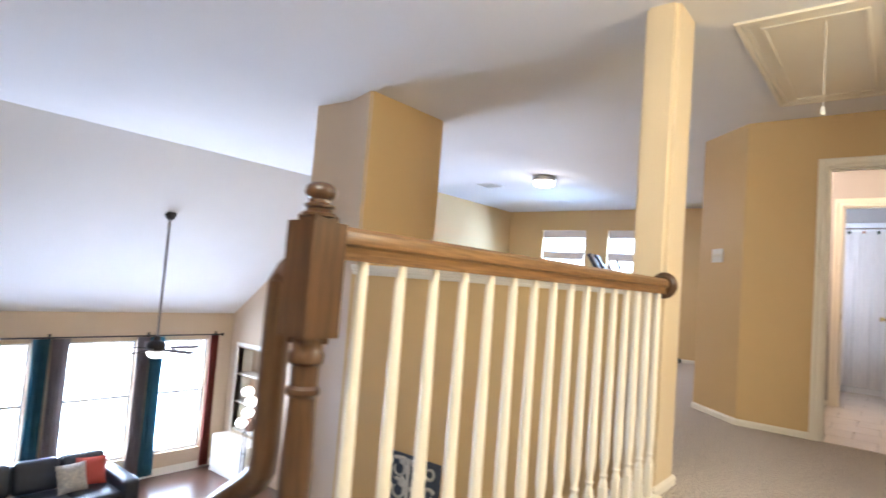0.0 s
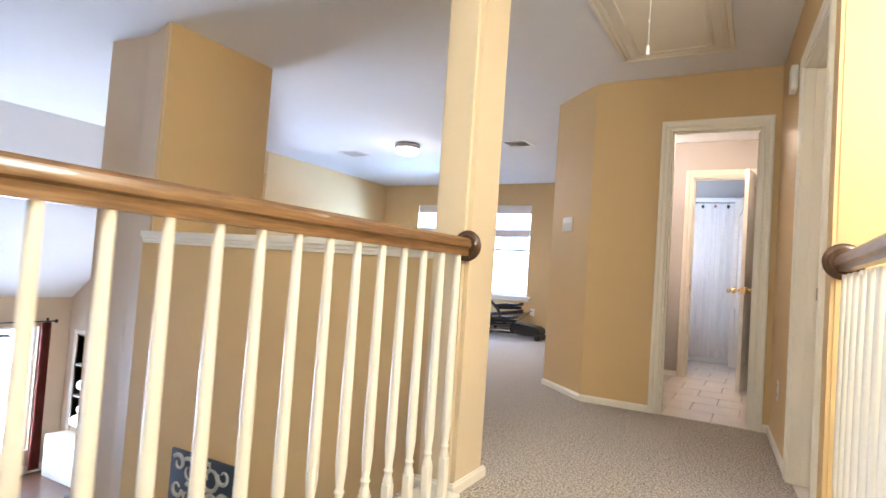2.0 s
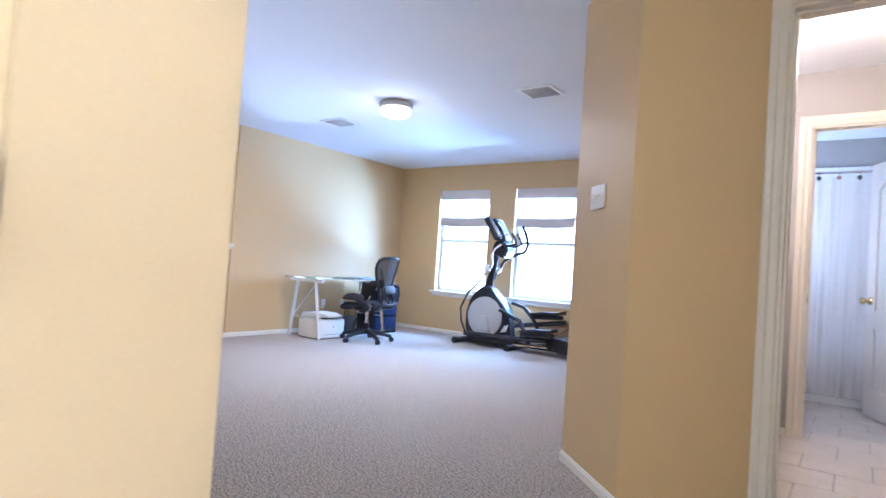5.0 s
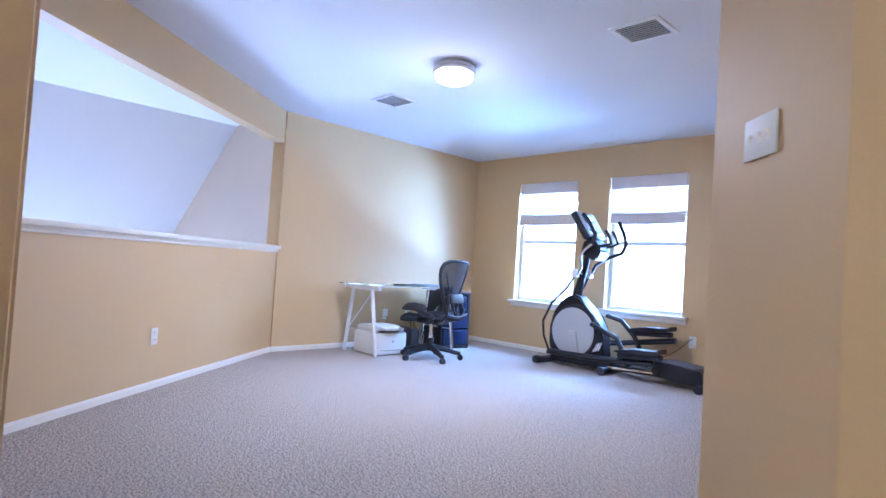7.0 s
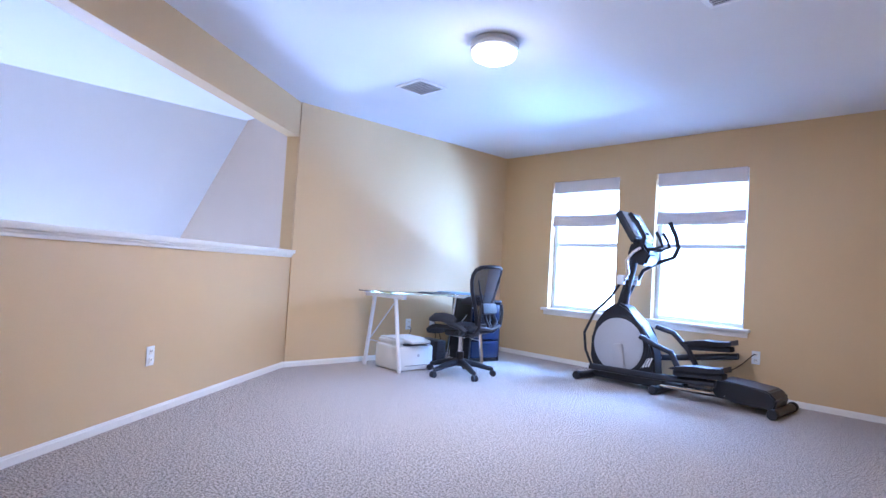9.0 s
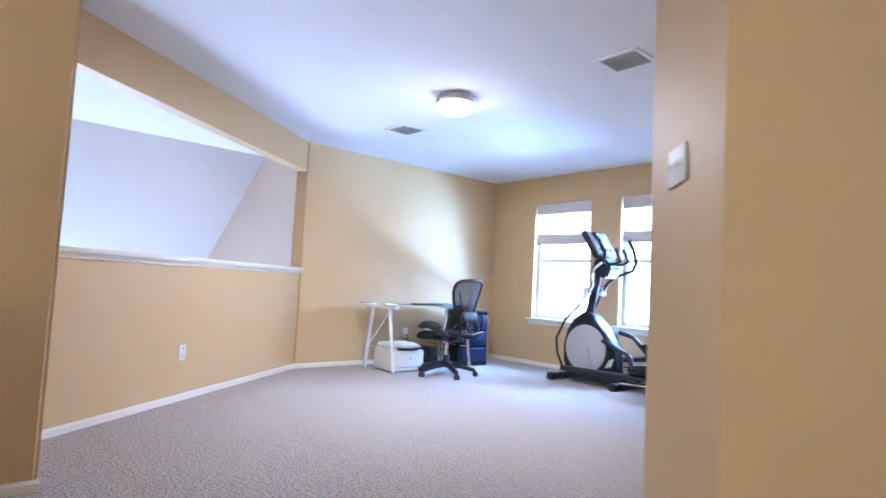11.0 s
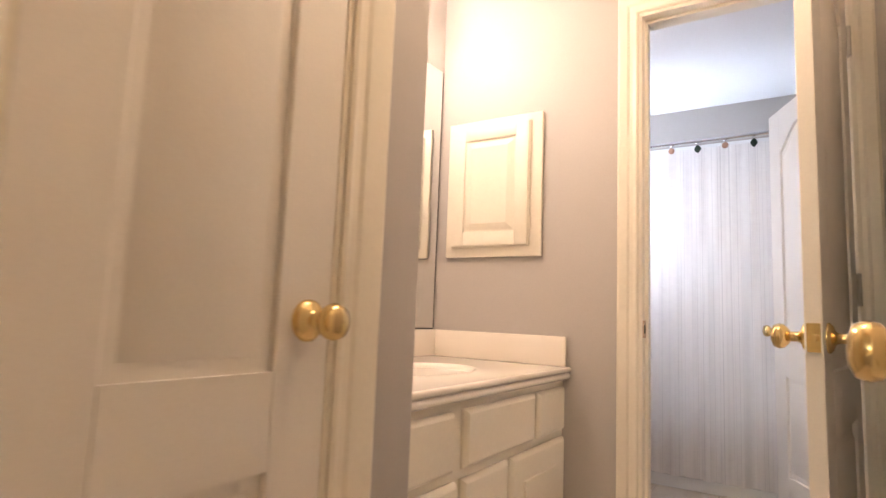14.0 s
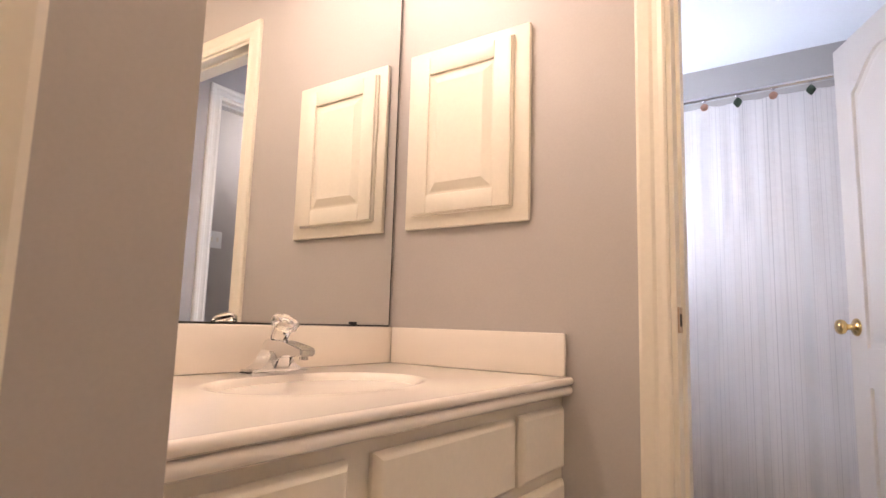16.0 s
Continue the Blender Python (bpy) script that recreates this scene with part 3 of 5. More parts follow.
def baluster(bm, h, m=None):
    mm = m if m is not None else Matrix()
    rbox(bm, -0.016, 0.016, -0.016, 0.016, 0, 0.155, 0.003, mm, 1)
    lathe(bm, [(0.015, 0.15), (0.0175, 0.165), (0.0125, 0.18), (0.0115, 0.188), (0.0165, 0.198), (0.0115, 0.208), (0.0145, 0.235), (0.0178, 0.275), (0.0175, 0.32), (0.0165, 0.5), (0.0145, 0.75), (0.0125, h)], mm, 12)


def rosette(bm, m):
    lathe(bm, [(0.0, 0.0), (0.062, 0.0), (0.064, 0.008), (0.058, 0.015), (0.048, 0.017), (0.044, 0.022), (0.0, 0.022)], m, 28)


rail = thing("stair_railing", "brown wood handrail on white turned balusters above the stairs", "railing", pose(BALX, 1.274, 0, 0, 0, -1.73))
bm = B()
extrude(bm, [(x, 0.985 + z) for x, z in rail_profile()], -0.09, 1.925)
part("handrail", bm, OAK, rail, "", 30)
bm = B()
box(bm, -0.017, 0.017, -0.09, 1.925, 0.969, 0.986)
part("fillet", bm, OAK, rail)
bm = B()
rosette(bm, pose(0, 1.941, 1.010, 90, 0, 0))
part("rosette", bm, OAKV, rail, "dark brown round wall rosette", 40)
bm = B()
rbox(bm, -0.13, 0.045, -0.09, 1.938, 0.0, 0.022, 0.006)
part("shoe", bm, TRIM, rail, "white painted base board under the balusters")
bm = B()
baluster(bm, 0.95)
first = part("baluster", bm, TRIM, rail, "white turned baluster", 40)
first.location = (0, 0, 0.022)
for k in range(1, 16):
    o = first.copy()
    scene.collection.objects.link(o)
    o.location = (0, 0.1242 * k, 0.022)

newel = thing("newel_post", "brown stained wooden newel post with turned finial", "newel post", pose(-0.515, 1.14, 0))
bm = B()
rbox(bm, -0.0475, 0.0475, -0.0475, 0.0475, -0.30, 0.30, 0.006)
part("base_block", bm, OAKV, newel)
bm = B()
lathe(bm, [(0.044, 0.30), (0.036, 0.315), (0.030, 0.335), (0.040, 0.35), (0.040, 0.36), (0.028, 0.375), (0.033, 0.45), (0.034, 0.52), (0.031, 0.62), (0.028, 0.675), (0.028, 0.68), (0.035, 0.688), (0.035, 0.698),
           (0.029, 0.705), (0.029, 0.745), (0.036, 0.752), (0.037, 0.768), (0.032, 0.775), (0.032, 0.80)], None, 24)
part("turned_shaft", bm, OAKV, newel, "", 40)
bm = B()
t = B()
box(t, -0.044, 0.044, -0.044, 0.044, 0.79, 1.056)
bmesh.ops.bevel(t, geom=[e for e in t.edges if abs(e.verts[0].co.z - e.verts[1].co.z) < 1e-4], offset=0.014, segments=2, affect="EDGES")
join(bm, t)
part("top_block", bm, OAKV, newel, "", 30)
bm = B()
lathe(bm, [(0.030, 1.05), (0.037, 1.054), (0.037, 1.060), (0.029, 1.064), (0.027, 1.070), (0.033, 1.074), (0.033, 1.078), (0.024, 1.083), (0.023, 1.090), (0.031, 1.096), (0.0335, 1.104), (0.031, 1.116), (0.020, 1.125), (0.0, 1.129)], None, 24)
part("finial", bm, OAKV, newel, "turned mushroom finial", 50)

down = thing("descending_railing", "dark brown handrail dropping beside the descending stairs", "railing", pose(-0.515, 1.14, 0))
bm = B()
path = [(-0.05, 0, 0.925), (-0.085, 0, 0.935), (-0.105, 0, 0.91), (-0.108, 0, 0.84), (-0.108, 0, 0.545), (-0.112, 0, 0.505), (-0.135, 0, 0.475), (-0.5, 0, 0.22), (-1.6, 0, -0.55), (-3.4, 0, -1.82)]
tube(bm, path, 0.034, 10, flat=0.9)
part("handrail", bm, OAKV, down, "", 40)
for k in range(12):
    x = -0.19 - 0.26 * k
    bm = B()
    baluster(bm, 0.82)
    p = part("baluster", bm, TRIM, down, "white turned baluster", 40)
    p.location = (x, 0, -0.375 - 0.704 * (0.26 * k))
stairs = thing("staircase", "carpeted staircase going down to the living room", "staircase")
for k in range(16):
    bm = B()
    rbox(bm, -0.64 - 0.26 * (k + 1), -0.64 - 0.26 * k + 0.02, 0.0, 1.16, -0.183 * (k + 1) - 0.17, -0.183 * (k + 1), 0.01)
    part("step", bm, CARPET, stairs)

rail2 = thing("hall_railing", "brown wood handrail on white balusters at the hall edge", "railing", pose(0.845, 0, 0))
bm = B()
extrude(bm, [(x, 0.993 + z) for x, z in rail_profile()], -1.6, 3.51)
part("handrail", bm, OAK, rail2, "", 30)
bm = B()
rosette(bm, pose(0, 3.53, 1.028, 90, 0, 0))
part("rosette", bm, OAKV, rail2, "dark brown round wall rosette", 40)
bm = B()
rbox(bm, -0.05, 0.05, -1.6, 3.528, 0.0, 0.022, 0.006)
part("shoe", bm, TRIM, rail2)
for k in range(40):
    o = first.copy()
    scene.collection.objects.link(o)
    o.parent = rail2
    o.location = (0, 3.43 - 0.1256 * k, 0.03)


# ---- ceiling fittings ----
lampt = thing("ceiling_lamp", "round flush ceiling lamp with nickel band, lit", "ceiling lamp", pose(-3.235, 6.92, H))
bm = B()
lathe(bm, [(0.0, 0), (0.135, 0), (0.14, -0.008), (0.152, -0.012), (0.155, -0.034), (0.147, -0.039), (0.147, -0.044), (0.155, -0.049), (0.155, -0.062), (0.142, -0.067), (0.140, -0.065), (0.13, -0.02), (0.0, -0.02)], None, 40)
part("band", bm, DULLM, lampt, "brushed nickel band", 40)
bm = B()
lathe(bm, [(0.141, -0.06), (0.141, -0.085), (0.130, -0.112), (0.09, -0.132), (0.0, -0.140)], None, 40)
part("diffuser", bm, LAMPGLOW, lampt, "glowing white glass diffuser", 60)


VENTGREY = material("grey_vent_back", (0.30, 0.30, 0.31), 0.7)


def vent(cx, cy, w, d, turn, label):
    v = thing("ceiling_vent", label, "air vent", pose(cx, cy, H, 0, 0, turn))
    bm = B()
    for a in ((-w, w, -d, -d + 0.03), (-w, w, d - 0.03, d), (-w, -w + 0.03, -d + 0.03, d - 0.03), (w - 0.03, w, -d + 0.03, d - 0.03)):
        rbox(bm, *a, -0.012, 0.0, 0.003)
    part("frame", bm, WHITEP, v)
    bm = B()
    box(bm, -w + 0.03, w - 0.03, -d + 0.03, d - 0.03, -0.003, -0.001)
    part("backing", bm, VENTGREY, v, "grey vent opening")
    n = 9
    for i in range(n):
        bm = B()
        y = -d + 0.04 + (2 * d - 0.08) * i / (n - 1)
        box(bm, -w + 0.032, w - 0.032, -0.008, 0.008, -0.001, 0.001, pose(0, y, -0.013, 40, 0, 0))
        part("slat", bm, WHITEP, v)
    return v


vent(-4.306, 7.24, 0.155, 0.145, 0, "square white ceiling vent with slats")
vent(-1.893, 7.15, 0.155, 0.14, 0, "square white ceiling air register with slats")

vent(0.40, 8.21, 0.13, 0.15, 0, "small white bathroom ceiling vent with slats")

hatch = thing("attic_hatch", "white painted attic hatch door with moulded frame", "attic hatch", pose(0.06, 4.335, H))
bm = B()
for o, z in ((0.0, -0.016), (0.03, -0.010)):
    hx, hy = 0.345 - o, 0.75 - o
    wd = 0.028
    for a in ((-hx, hx, -hy, -hy + wd), (-hx, hx, hy - wd, hy), (-hx, -hx + wd, -hy + wd, hy - wd), (hx - wd, hx, -hy + wd, hy - wd)):
        rbox(bm, *a, z, 0.0, 0.004)
part("frame", bm, CREAM, hatch)
bm = B()
box(bm, -0.285, 0.285, -0.69, 0.69, -0.006, -0.001)
part("panel", bm, CREAM, hatch)
bm = B()
hx, hy, wd = 0.235, 0.64, 0.02
for a in ((-hx, hx, -hy, -hy + wd), (-hx, hx, hy - wd, hy), (-hx, -hx + wd, -hy + wd, hy - wd), (hx - wd, hx, -hy + wd, hy - wd)):
    rbox(bm, *a, -0.014, -0.006, 0.003)
part("moulding", bm, CREAM, hatch)
bm = B()
tube(bm, [(0.05, -0.565, -0.006), (0.053, -0.563, -0.20), (0.05, -0.565, -0.46)], 0.0014, 6)
tube(bm, [(0.05, -0.565, -0.335), (0.05, -0.565, -0.345)], 0.005, 6)
part("cord", bm, WHITEP, hatch, "white pull cord")
bm = B()
lathe(bm, [(0.0, -0.455), (0.006, -0.457), (0.009, -0.485), (0.011, -0.498), (0.0, -0.502)], pose(0.05, -0.565, 0), 12)
part("pull_knob", bm, WHITEP, hatch, "small white pull knob")


# ---- wall plates ----
def plate(name, label, m, w=0.07, h=0.115, toggles=0, sockets=True):
    """A wall plate in the x-z plane that looks towards -y."""
    t = thing(name, label, name.replace("_", " "), m)
    bm = B()
    rbox(bm, -w / 2, w / 2, -0.006, 0.0, -h / 2, h / 2, 0.003)
    part("plate", bm, WHITEP, t)
    for k in range(toggles):
        x = (k - (toggles - 1) / 2) * 0.046
        bm = B()
        box(bm, x - 0.005, x + 0.005, -0.014, -0.006, -0.004, 0.012)
        box(bm, x - 0.009, x + 0.009, -0.0075, -0.006, -0.016, 0.016)
        part("toggle", bm, TRIM, t)
    if sockets and not toggles:
        for z in (-0.026, 0.026):
            bm = B()
            rbox(bm, -0.017, 0.017, -0.008, -0.006, z - 0.017, z + 0.017, 0.001)
            s = part("socket", bm, TRIM, t)
            bm = B()
            for x in (-0.007, 0.007):
                box(bm, x - 0.0015, x + 0.0015, -0.0088, -0.008, z - 0.002, z + 0.009)
            part("slot", bm, DARKGAP, s)
    return t


plate("light_switch", "white double switch plate on the angled gold wall", pose(-0.803, 5.715, 1.365, 0, 0, -45), 0.16, 0.118, 3)
plate("wall_outlet", "white wall outlet low on the half wall", HW @ pose((Vector((-4.43, 5.401)) - A).dot(dv), 0, 0.357))
plate("wall_outlet", "white wall outlet beside the elliptical trainer", pose(-2.545, 9.81, 0.363))
plate("wall_outlet", "white wall outlet behind the glass desk", pose(-5.55, 8.316, 0.36, 0, 0, 90))
plate("wall_outlet", "white wall outlet with black plugs behind the desk", pose(-5.55, 8.666, 0.36, 0, 0, 90))
plate("wall_outlet", "white wall outlet low on the hall wall", SLANT @ pose(0.69, 4.985, 0.35, 0, 0, -90))
plate("light_switch", "white switch plate on the pale passage wall", pose(1.5, 8.42, 1.42, 0, 0, -90), 0.115, 0.118, 2)
det = thing("door_chime", "small white plastic box high on the hall wall", "door chime", SLANT @ pose(0.69, 4.74, 2.09, 0, 0, -90))
bm = B()
rbox(bm, -0.05, 0.05, -0.035, 0, -0.07, 0.07, 0.008)
part("body", bm, WHITEP, det)

# fretwork panel on the stair wall
art = thing("wall_art", "carved grey fretwork wall panel with blue edge on the stair wall", "wall art", pose(-2.135, 3.40, -0.61))
bm = B()
rbox(bm, -0.27, 0.27, -0.02, -0.002, -0.36, 0.36, 0.003)
part("backing", bm, material("dark_blue_panel", (0.035, 0.05, 0.08), 0.6, vary=0.2), art, "dark blue backing board")
FRET = material("carved_grey_wood", (0.46, 0.45, 0.44), 0.6, vary=0.12, scale=20)
rnd = random.Random(4)
bm = B()
for sx in (-1, 1):
    for k in range(5):
        z = -0.29 + 0.145 * k
        for j, (r, off) in enumerate(((0.075, 0.09), (0.05, 0.19), (0.035, 0.06))):
            a0 = rnd.uniform(0, 6)
            pts = [(sx * (off + r * (1 - 0.6 * i / 14) * math.cos(a0 + i * 0.42)), -0.024, z + (j - 1) * 0.03 + r * (1 - 0.6 * i / 14) * math.sin(a0 + i * 0.42)) for i in range(15)]
            pts = [(max(-0.245, min(0.245, x)), y, max(-0.335, min(0.335, zz))) for x, y, zz in pts]
            tube(bm, pts, [0.014 - 0.0006 * i for i in range(15)], 6)
part("carving", bm, FRET, art, "curling pale grey carved scrolls", 50)
bm = B()
tube(bm, [(0, -0.024, -0.34 + 0.68 * i / 10) for i in range(11)], [0.012 + 0.008 * (i % 2) for i in range(11)], 8)
part("stem", bm, FRET, art)
bm = B()
box(bm, -0.2002, -0.1955, 6.176, 6.188, 0.875, 0.955)
tagged(mesh_object("strike_plate", bm, AGED), "dark brass strike plate beside the closet door", "strike plate")


# ---- loft furniture ----
def office_chair():
    c = thing("office_chair", "black mesh swivel office chair on casters beside the desk", "chair", pose(-4.555, 8.13, 0, 0, 0, 103))
    for k in range(5):
        a = math.radians(72 * k + 21)
        ca, sa = math.cos(a), math.sin(a)
        bm = B()
        tube(bm, [(0.03 * ca, 0.03 * sa, 0.125), (0.16 * ca, 0.16 * sa, 0.105), (0.27 * ca, 0.27 * sa, 0.075), (0.315 * ca, 0.315 * sa, 0.068)], [0.036, 0.030, 0.024, 0.020], 10, flat=0.8)
        leg = part("base_arm", bm, BLACK, c)
        bm = B()
        for s in (-1, 1):
            lathe(bm, [(0.0, -0.010), (0.026, -0.010), (0.029, -0.004), (0.029, 0.006), (0.024, 0.010), (0.0, 0.010)], pose(0.32 * ca - s * 0.014 * sa, 0.32 * sa + s * 0.014 * ca, 0.029, 90, 0, 72 * k + 21), 16)
        tube(bm, [(0.318 * ca, 0.318 * sa, 0.03), (0.315 * ca, 0.315 * sa, 0.075)], 0.008, 8)
        part("caster", bm, BLACK2, leg, "black twin-wheel caster")
    bm = B()
    lathe(bm, [(0.05, 0.09), (0.05, 0.135), (0.036, 0.15), (0.034, 0.22)], None, 20)
    part("hub", bm, BLACK, c)
    bm = B()
    lathe(bm, [(0.021, 0.2), (0.021, 0.385)], None, 18)
    part("gas_column", bm, STEEL, c, "shiny steel gas column")
    bm = B()
    rbox(bm, -0.10, 0.10, -0.15, 0.13, 0.365, 0.425, 0.018)
    rbox(bm, -0.19, 0.19, -0.12, -0.03, 0.385, 0.42, 0.012)
    tube(bm, [(0.1, 0.05, 0.39), (0.2, 0.06, 0.385), (0.24, 0.06, 0.38)], 0.006, 6)
    part("mechanism", bm, BLACK, c)
    # seat pan with a rolled front edge
    bm = B()
    nu, nv_ = 12, 12
    top, bot = [], []
    for j in range(nv_ + 1):
        v = j / nv_
        y = -0.21 + 0.46 * v
        half = 0.235 * (1 - 0.10 * (1 - v) ** 2 - 0.06 * max(0, v - 0.8) / 0.2)
        rt, rb = [], []
        for i in range(nu + 1):
            u = 2 * i / nu - 1
            z = 0.455 + 0.022 * u * u - 0.06 * max(0, v - 0.72) ** 2 / 0.08 + 0.02 * max(0, 0.2 - v)
            rt.append(bm.verts.new((u * half, y, z)))
            rb.append(bm.verts.new((u * half * 0.97, y * 0.97, z - 0.035)))
        top.append(rt)
        bot.append(rb)
    for j in range(nv_):
        for i in range(nu):
            bm.faces.new((top[j][i], top[j][i + 1], top[j + 1][i + 1], top[j + 1][i]))
            bm.faces.new((bot[j][i], bot[j + 1][i], bot[j + 1][i + 1], bot[j][i + 1]))
    for j in range(nv_):
        for i in (0, nu):
            bm.faces.new((top[j][i], top[j + 1][i], bot[j + 1][i], bot[j][i]))
    for i in range(nu):
        for j in (0, nv_):
            bm.faces.new((top[j][i], bot[j][i], bot[j][i + 1], top[j][i + 1]))
    part("seat", bm, BLACK2, c, "dark woven mesh seat", 50)
    # backrest: a closed frame with stretched mesh
    lean = 0.24
    def bk(x, z):
        h = z - 0.5
        return (x, -0.235 - lean * h + 0.05 * math.sin(h * 4.2) - 0.14 * x * x * 1.2 + 0.06 * (abs(x) / 0.24) ** 2, z)
    prof = [(0.110, 0.50), (0.125, 0.57), (0.165, 0.68), (0.215, 0.79), (0.243, 0.88), (0.250, 0.94), (0.236, 0.985), (0.19, 1.012), (0.10, 1.022), (0.0, 1.025)]
    loop = [bk(x, z) for x, z in prof] + [bk(-x, z) for x, z in prof[-2::-1]] + [bk(-0.09, 0.485), bk(0.09, 0.485)]
    bm = B()
    tube(bm, loop, 0.018, 10, closed=True, flat=0.75)
    part("back_frame", bm, BLACK, c, "", 60)
    bm = B()
    rows = []
    for x, z in prof[:-1]:
        rows.append([bm.verts.new(bk(x * (2 * i / 10 - 1), z)) for i in range(11)])
    for r, s in zip(rows, rows[1:]):
        for i in range(10):
            bm.faces.new((r[i], r[i + 1], s[i + 1], s[i]))
    part("back_mesh", bm, MESH, c, "dark translucent mesh back", 60)
    bm = B()
    rbox(bm, -0.13, 0.13, -0.02, 0.02, -0.05, 0.05, 0.015, Matrix.Translation(bk(0, 0.64)) @ pose(0, -0.035, 0, -12, 0, 0))
    part("lumbar_pad", bm, BLACK, c)
    bm = B()
    for s in (-1, 1):
        tube(bm, [(s * 0.10, -0.13, 0.41), (s * 0.17, -0.24, 0.42), (s * 0.20, -0.30, 0.48), (s * 0.205, -0.31, 0.60), (s * 0.195, -0.30, 0.68)], 0.014, 8)
        tube(bm, [(s * 0.015, -0.30, 0.47)] + [Vector(bk(s * x, z)) + Vector((0, -0.022, 0)) for x, z in ((0.03, 0.56), (0.08, 0.68), (0.15, 0.80), (0.20, 0.90))], [0.014, 0.012, 0.011, 0.009, 0.006], 8)
    tube(bm, [(-0.20, -0.30, 0.48), (0, -0.32, 0.455), (0.20, -0.30, 0.48)], 0.014, 8)
    part("back_support", bm, BLACK, c, "black back support arms", 50)
    for s, dz in ((-1, -0.13), (1, 0.015)):
        bm = B()
        tube(bm, [(s * 0.17, -0.10, 0.40), (s * 0.255, -0.16, 0.42), (s * 0.285, -0.20, 0.50 + dz * 0.4), (s * 0.285, -0.15, 0.58 + dz * 0.8), (s * 0.285, -0.06, 0.625 + dz), (s * 0.285, 0.0, 0.648 + dz)],
             [0.024, 0.026, 0.026, 0.026, 0.026, 0.024], 10)
        post = part("arm_post", bm, BLACK, c, "", 50)
        bm = B()
        tube(bm, [(s * 0.285, -0.10, 0.650 + dz), (s * 0.288, -0.06, 0.668 + dz), (s * 0.288, 0.04, 0.676 + dz), (s * 0.282, 0.13, 0.668 + dz), (s * 0.268, 0.18, 0.650 + dz)], [0.028, 0.048, 0.052, 0.048, 0.026], 12, flat=0.42)
        part("arm_pad", bm, BLACK2, post, "soft black arm pad", 60)
    return c


MESH = material("black_chair_mesh", (0.02, 0.02, 0.026), 0.6, vary=0.2, fine=500)
MESH.node_tree.nodes["Principled BSDF"].inputs["Alpha"].default_value = 0.82
office_chair()

# desk
WHITEM = material("white_lacquered_metal", (0.80, 0.79, 0.78), 0.3, vary=0.02)
desk = thing("glass_desk", "glass topped desk on white metal trestles", "desk", pose(-5.12, 8.145, 0))
bm = B()
rbox(bm, -0.30, 0.30, -0.60, 0.74, 0.720, 0.730, 0.002)
part("glass_top", bm, DESKGLASS, desk, "clear greenish glass top")
for y in (-0.50, 0.62):
    bm = B()
    rbox(bm, -0.29, 0.29, y - 0.02, y + 0.02, 0.675, 0.718, 0.004)
    part("trestle_bar", bm, WHITEM, desk)
    for s in (-1, 1):
        bm = B()
        tube(bm, [(s * 0.16, y, 0.69), (s * 0.265, y + (0.01 if s > 0 else 0.0), 0.0)], 0.019, 12)
        part("leg", bm, WHITEM if y < 0 else STEEL, desk)
    bm = B()
    tube(bm, [(-0.26, y, 0.20), (0.17, y, 0.66)], 0.005, 6)
    tube(bm, [(-0.24, y, 0.25), (0.24, y, 0.25)], 0.004, 6)
    part("brace", bm, WHITEM, desk)
bm = B()
tube(bm, [(-0.14, -0.5, 0.70), (-0.14, 0.62, 0.70)], 0.008, 6)
part("stretcher", bm, WHITEM, desk)
pad = thing("desk_pad", "thin dark flat tablet lying on the glass desk", "tablet", pose(-4.95, 8.15, 0.7305, 0, 0, 4))
bm = B()
rbox(bm, -0.10, 0.10, -0.16, 0.16, 0, 0.012, 0.003)
part("body", bm, BLACK, pad)
box2 = thing("desk_folder", "blue grey folder lying on the glass desk", "folder", pose(-5.06, 8.52, 0.7305, 0, 0, -8))
bm = B()
rbox(bm, -0.12, 0.12, -0.15, 0.15, 0, 0.016, 0.003)
part("cover", bm, material("blue_grey_card", (0.22, 0.32, 0.42), 0.5), box2)

# printer
PRN = material("off_white_printer_plastic", (0.72, 0.72, 0.70), 0.45, vary=0.02)
prn = thing("printer", "white laser printer on the carpet under the desk", "printer", pose(-5.07, 7.88, 0, 0, 0, 90))
bm = B()
rbox(bm, -0.21, 0.21, -0.19, 0.19, 0.008, 0.235, 0.022)
part("body", bm, PRN, prn)
bm = B()
t = B()
box(t, -0.19, 0.19, -0.12, 0.185, 0.236, 0.300)
bmesh.ops.bevel(t, geom=t.edges[:], offset=0.02, segments=3, affect="EDGES")
join(bm, t)
part("scanner_lid", bm, PRN, prn)
bm = B()
rbox(bm, -0.13, 0.13, -0.187, -0.125, 0.238, 0.252, 0.004)
part("output_tray", bm, BLACK, prn, "dark paper output tray")
bm = B()
rbox(bm, -0.12, 0.12, -0.20, -0.02, 0.292, 0.318, 0.006, pose(0, 0, 0, 8, 0, 0))
part("tray_cover", bm, PRN, prn)
bm = B()
box(bm, -0.14, 0.14, -0.193, -0.189, 0.052, 0.056)
part("tray_slot", bm, DARKGAP, prn)
bm = B()
lathe(bm, [(0.0, 0), (0.014, 0), (0.014, 0.002), (0.0, 0.002)], pose(0.02, -0.190, 0.145, 90, 0, 0), 20)
part("badge", bm, SILVER, prn, "small round grey badge")

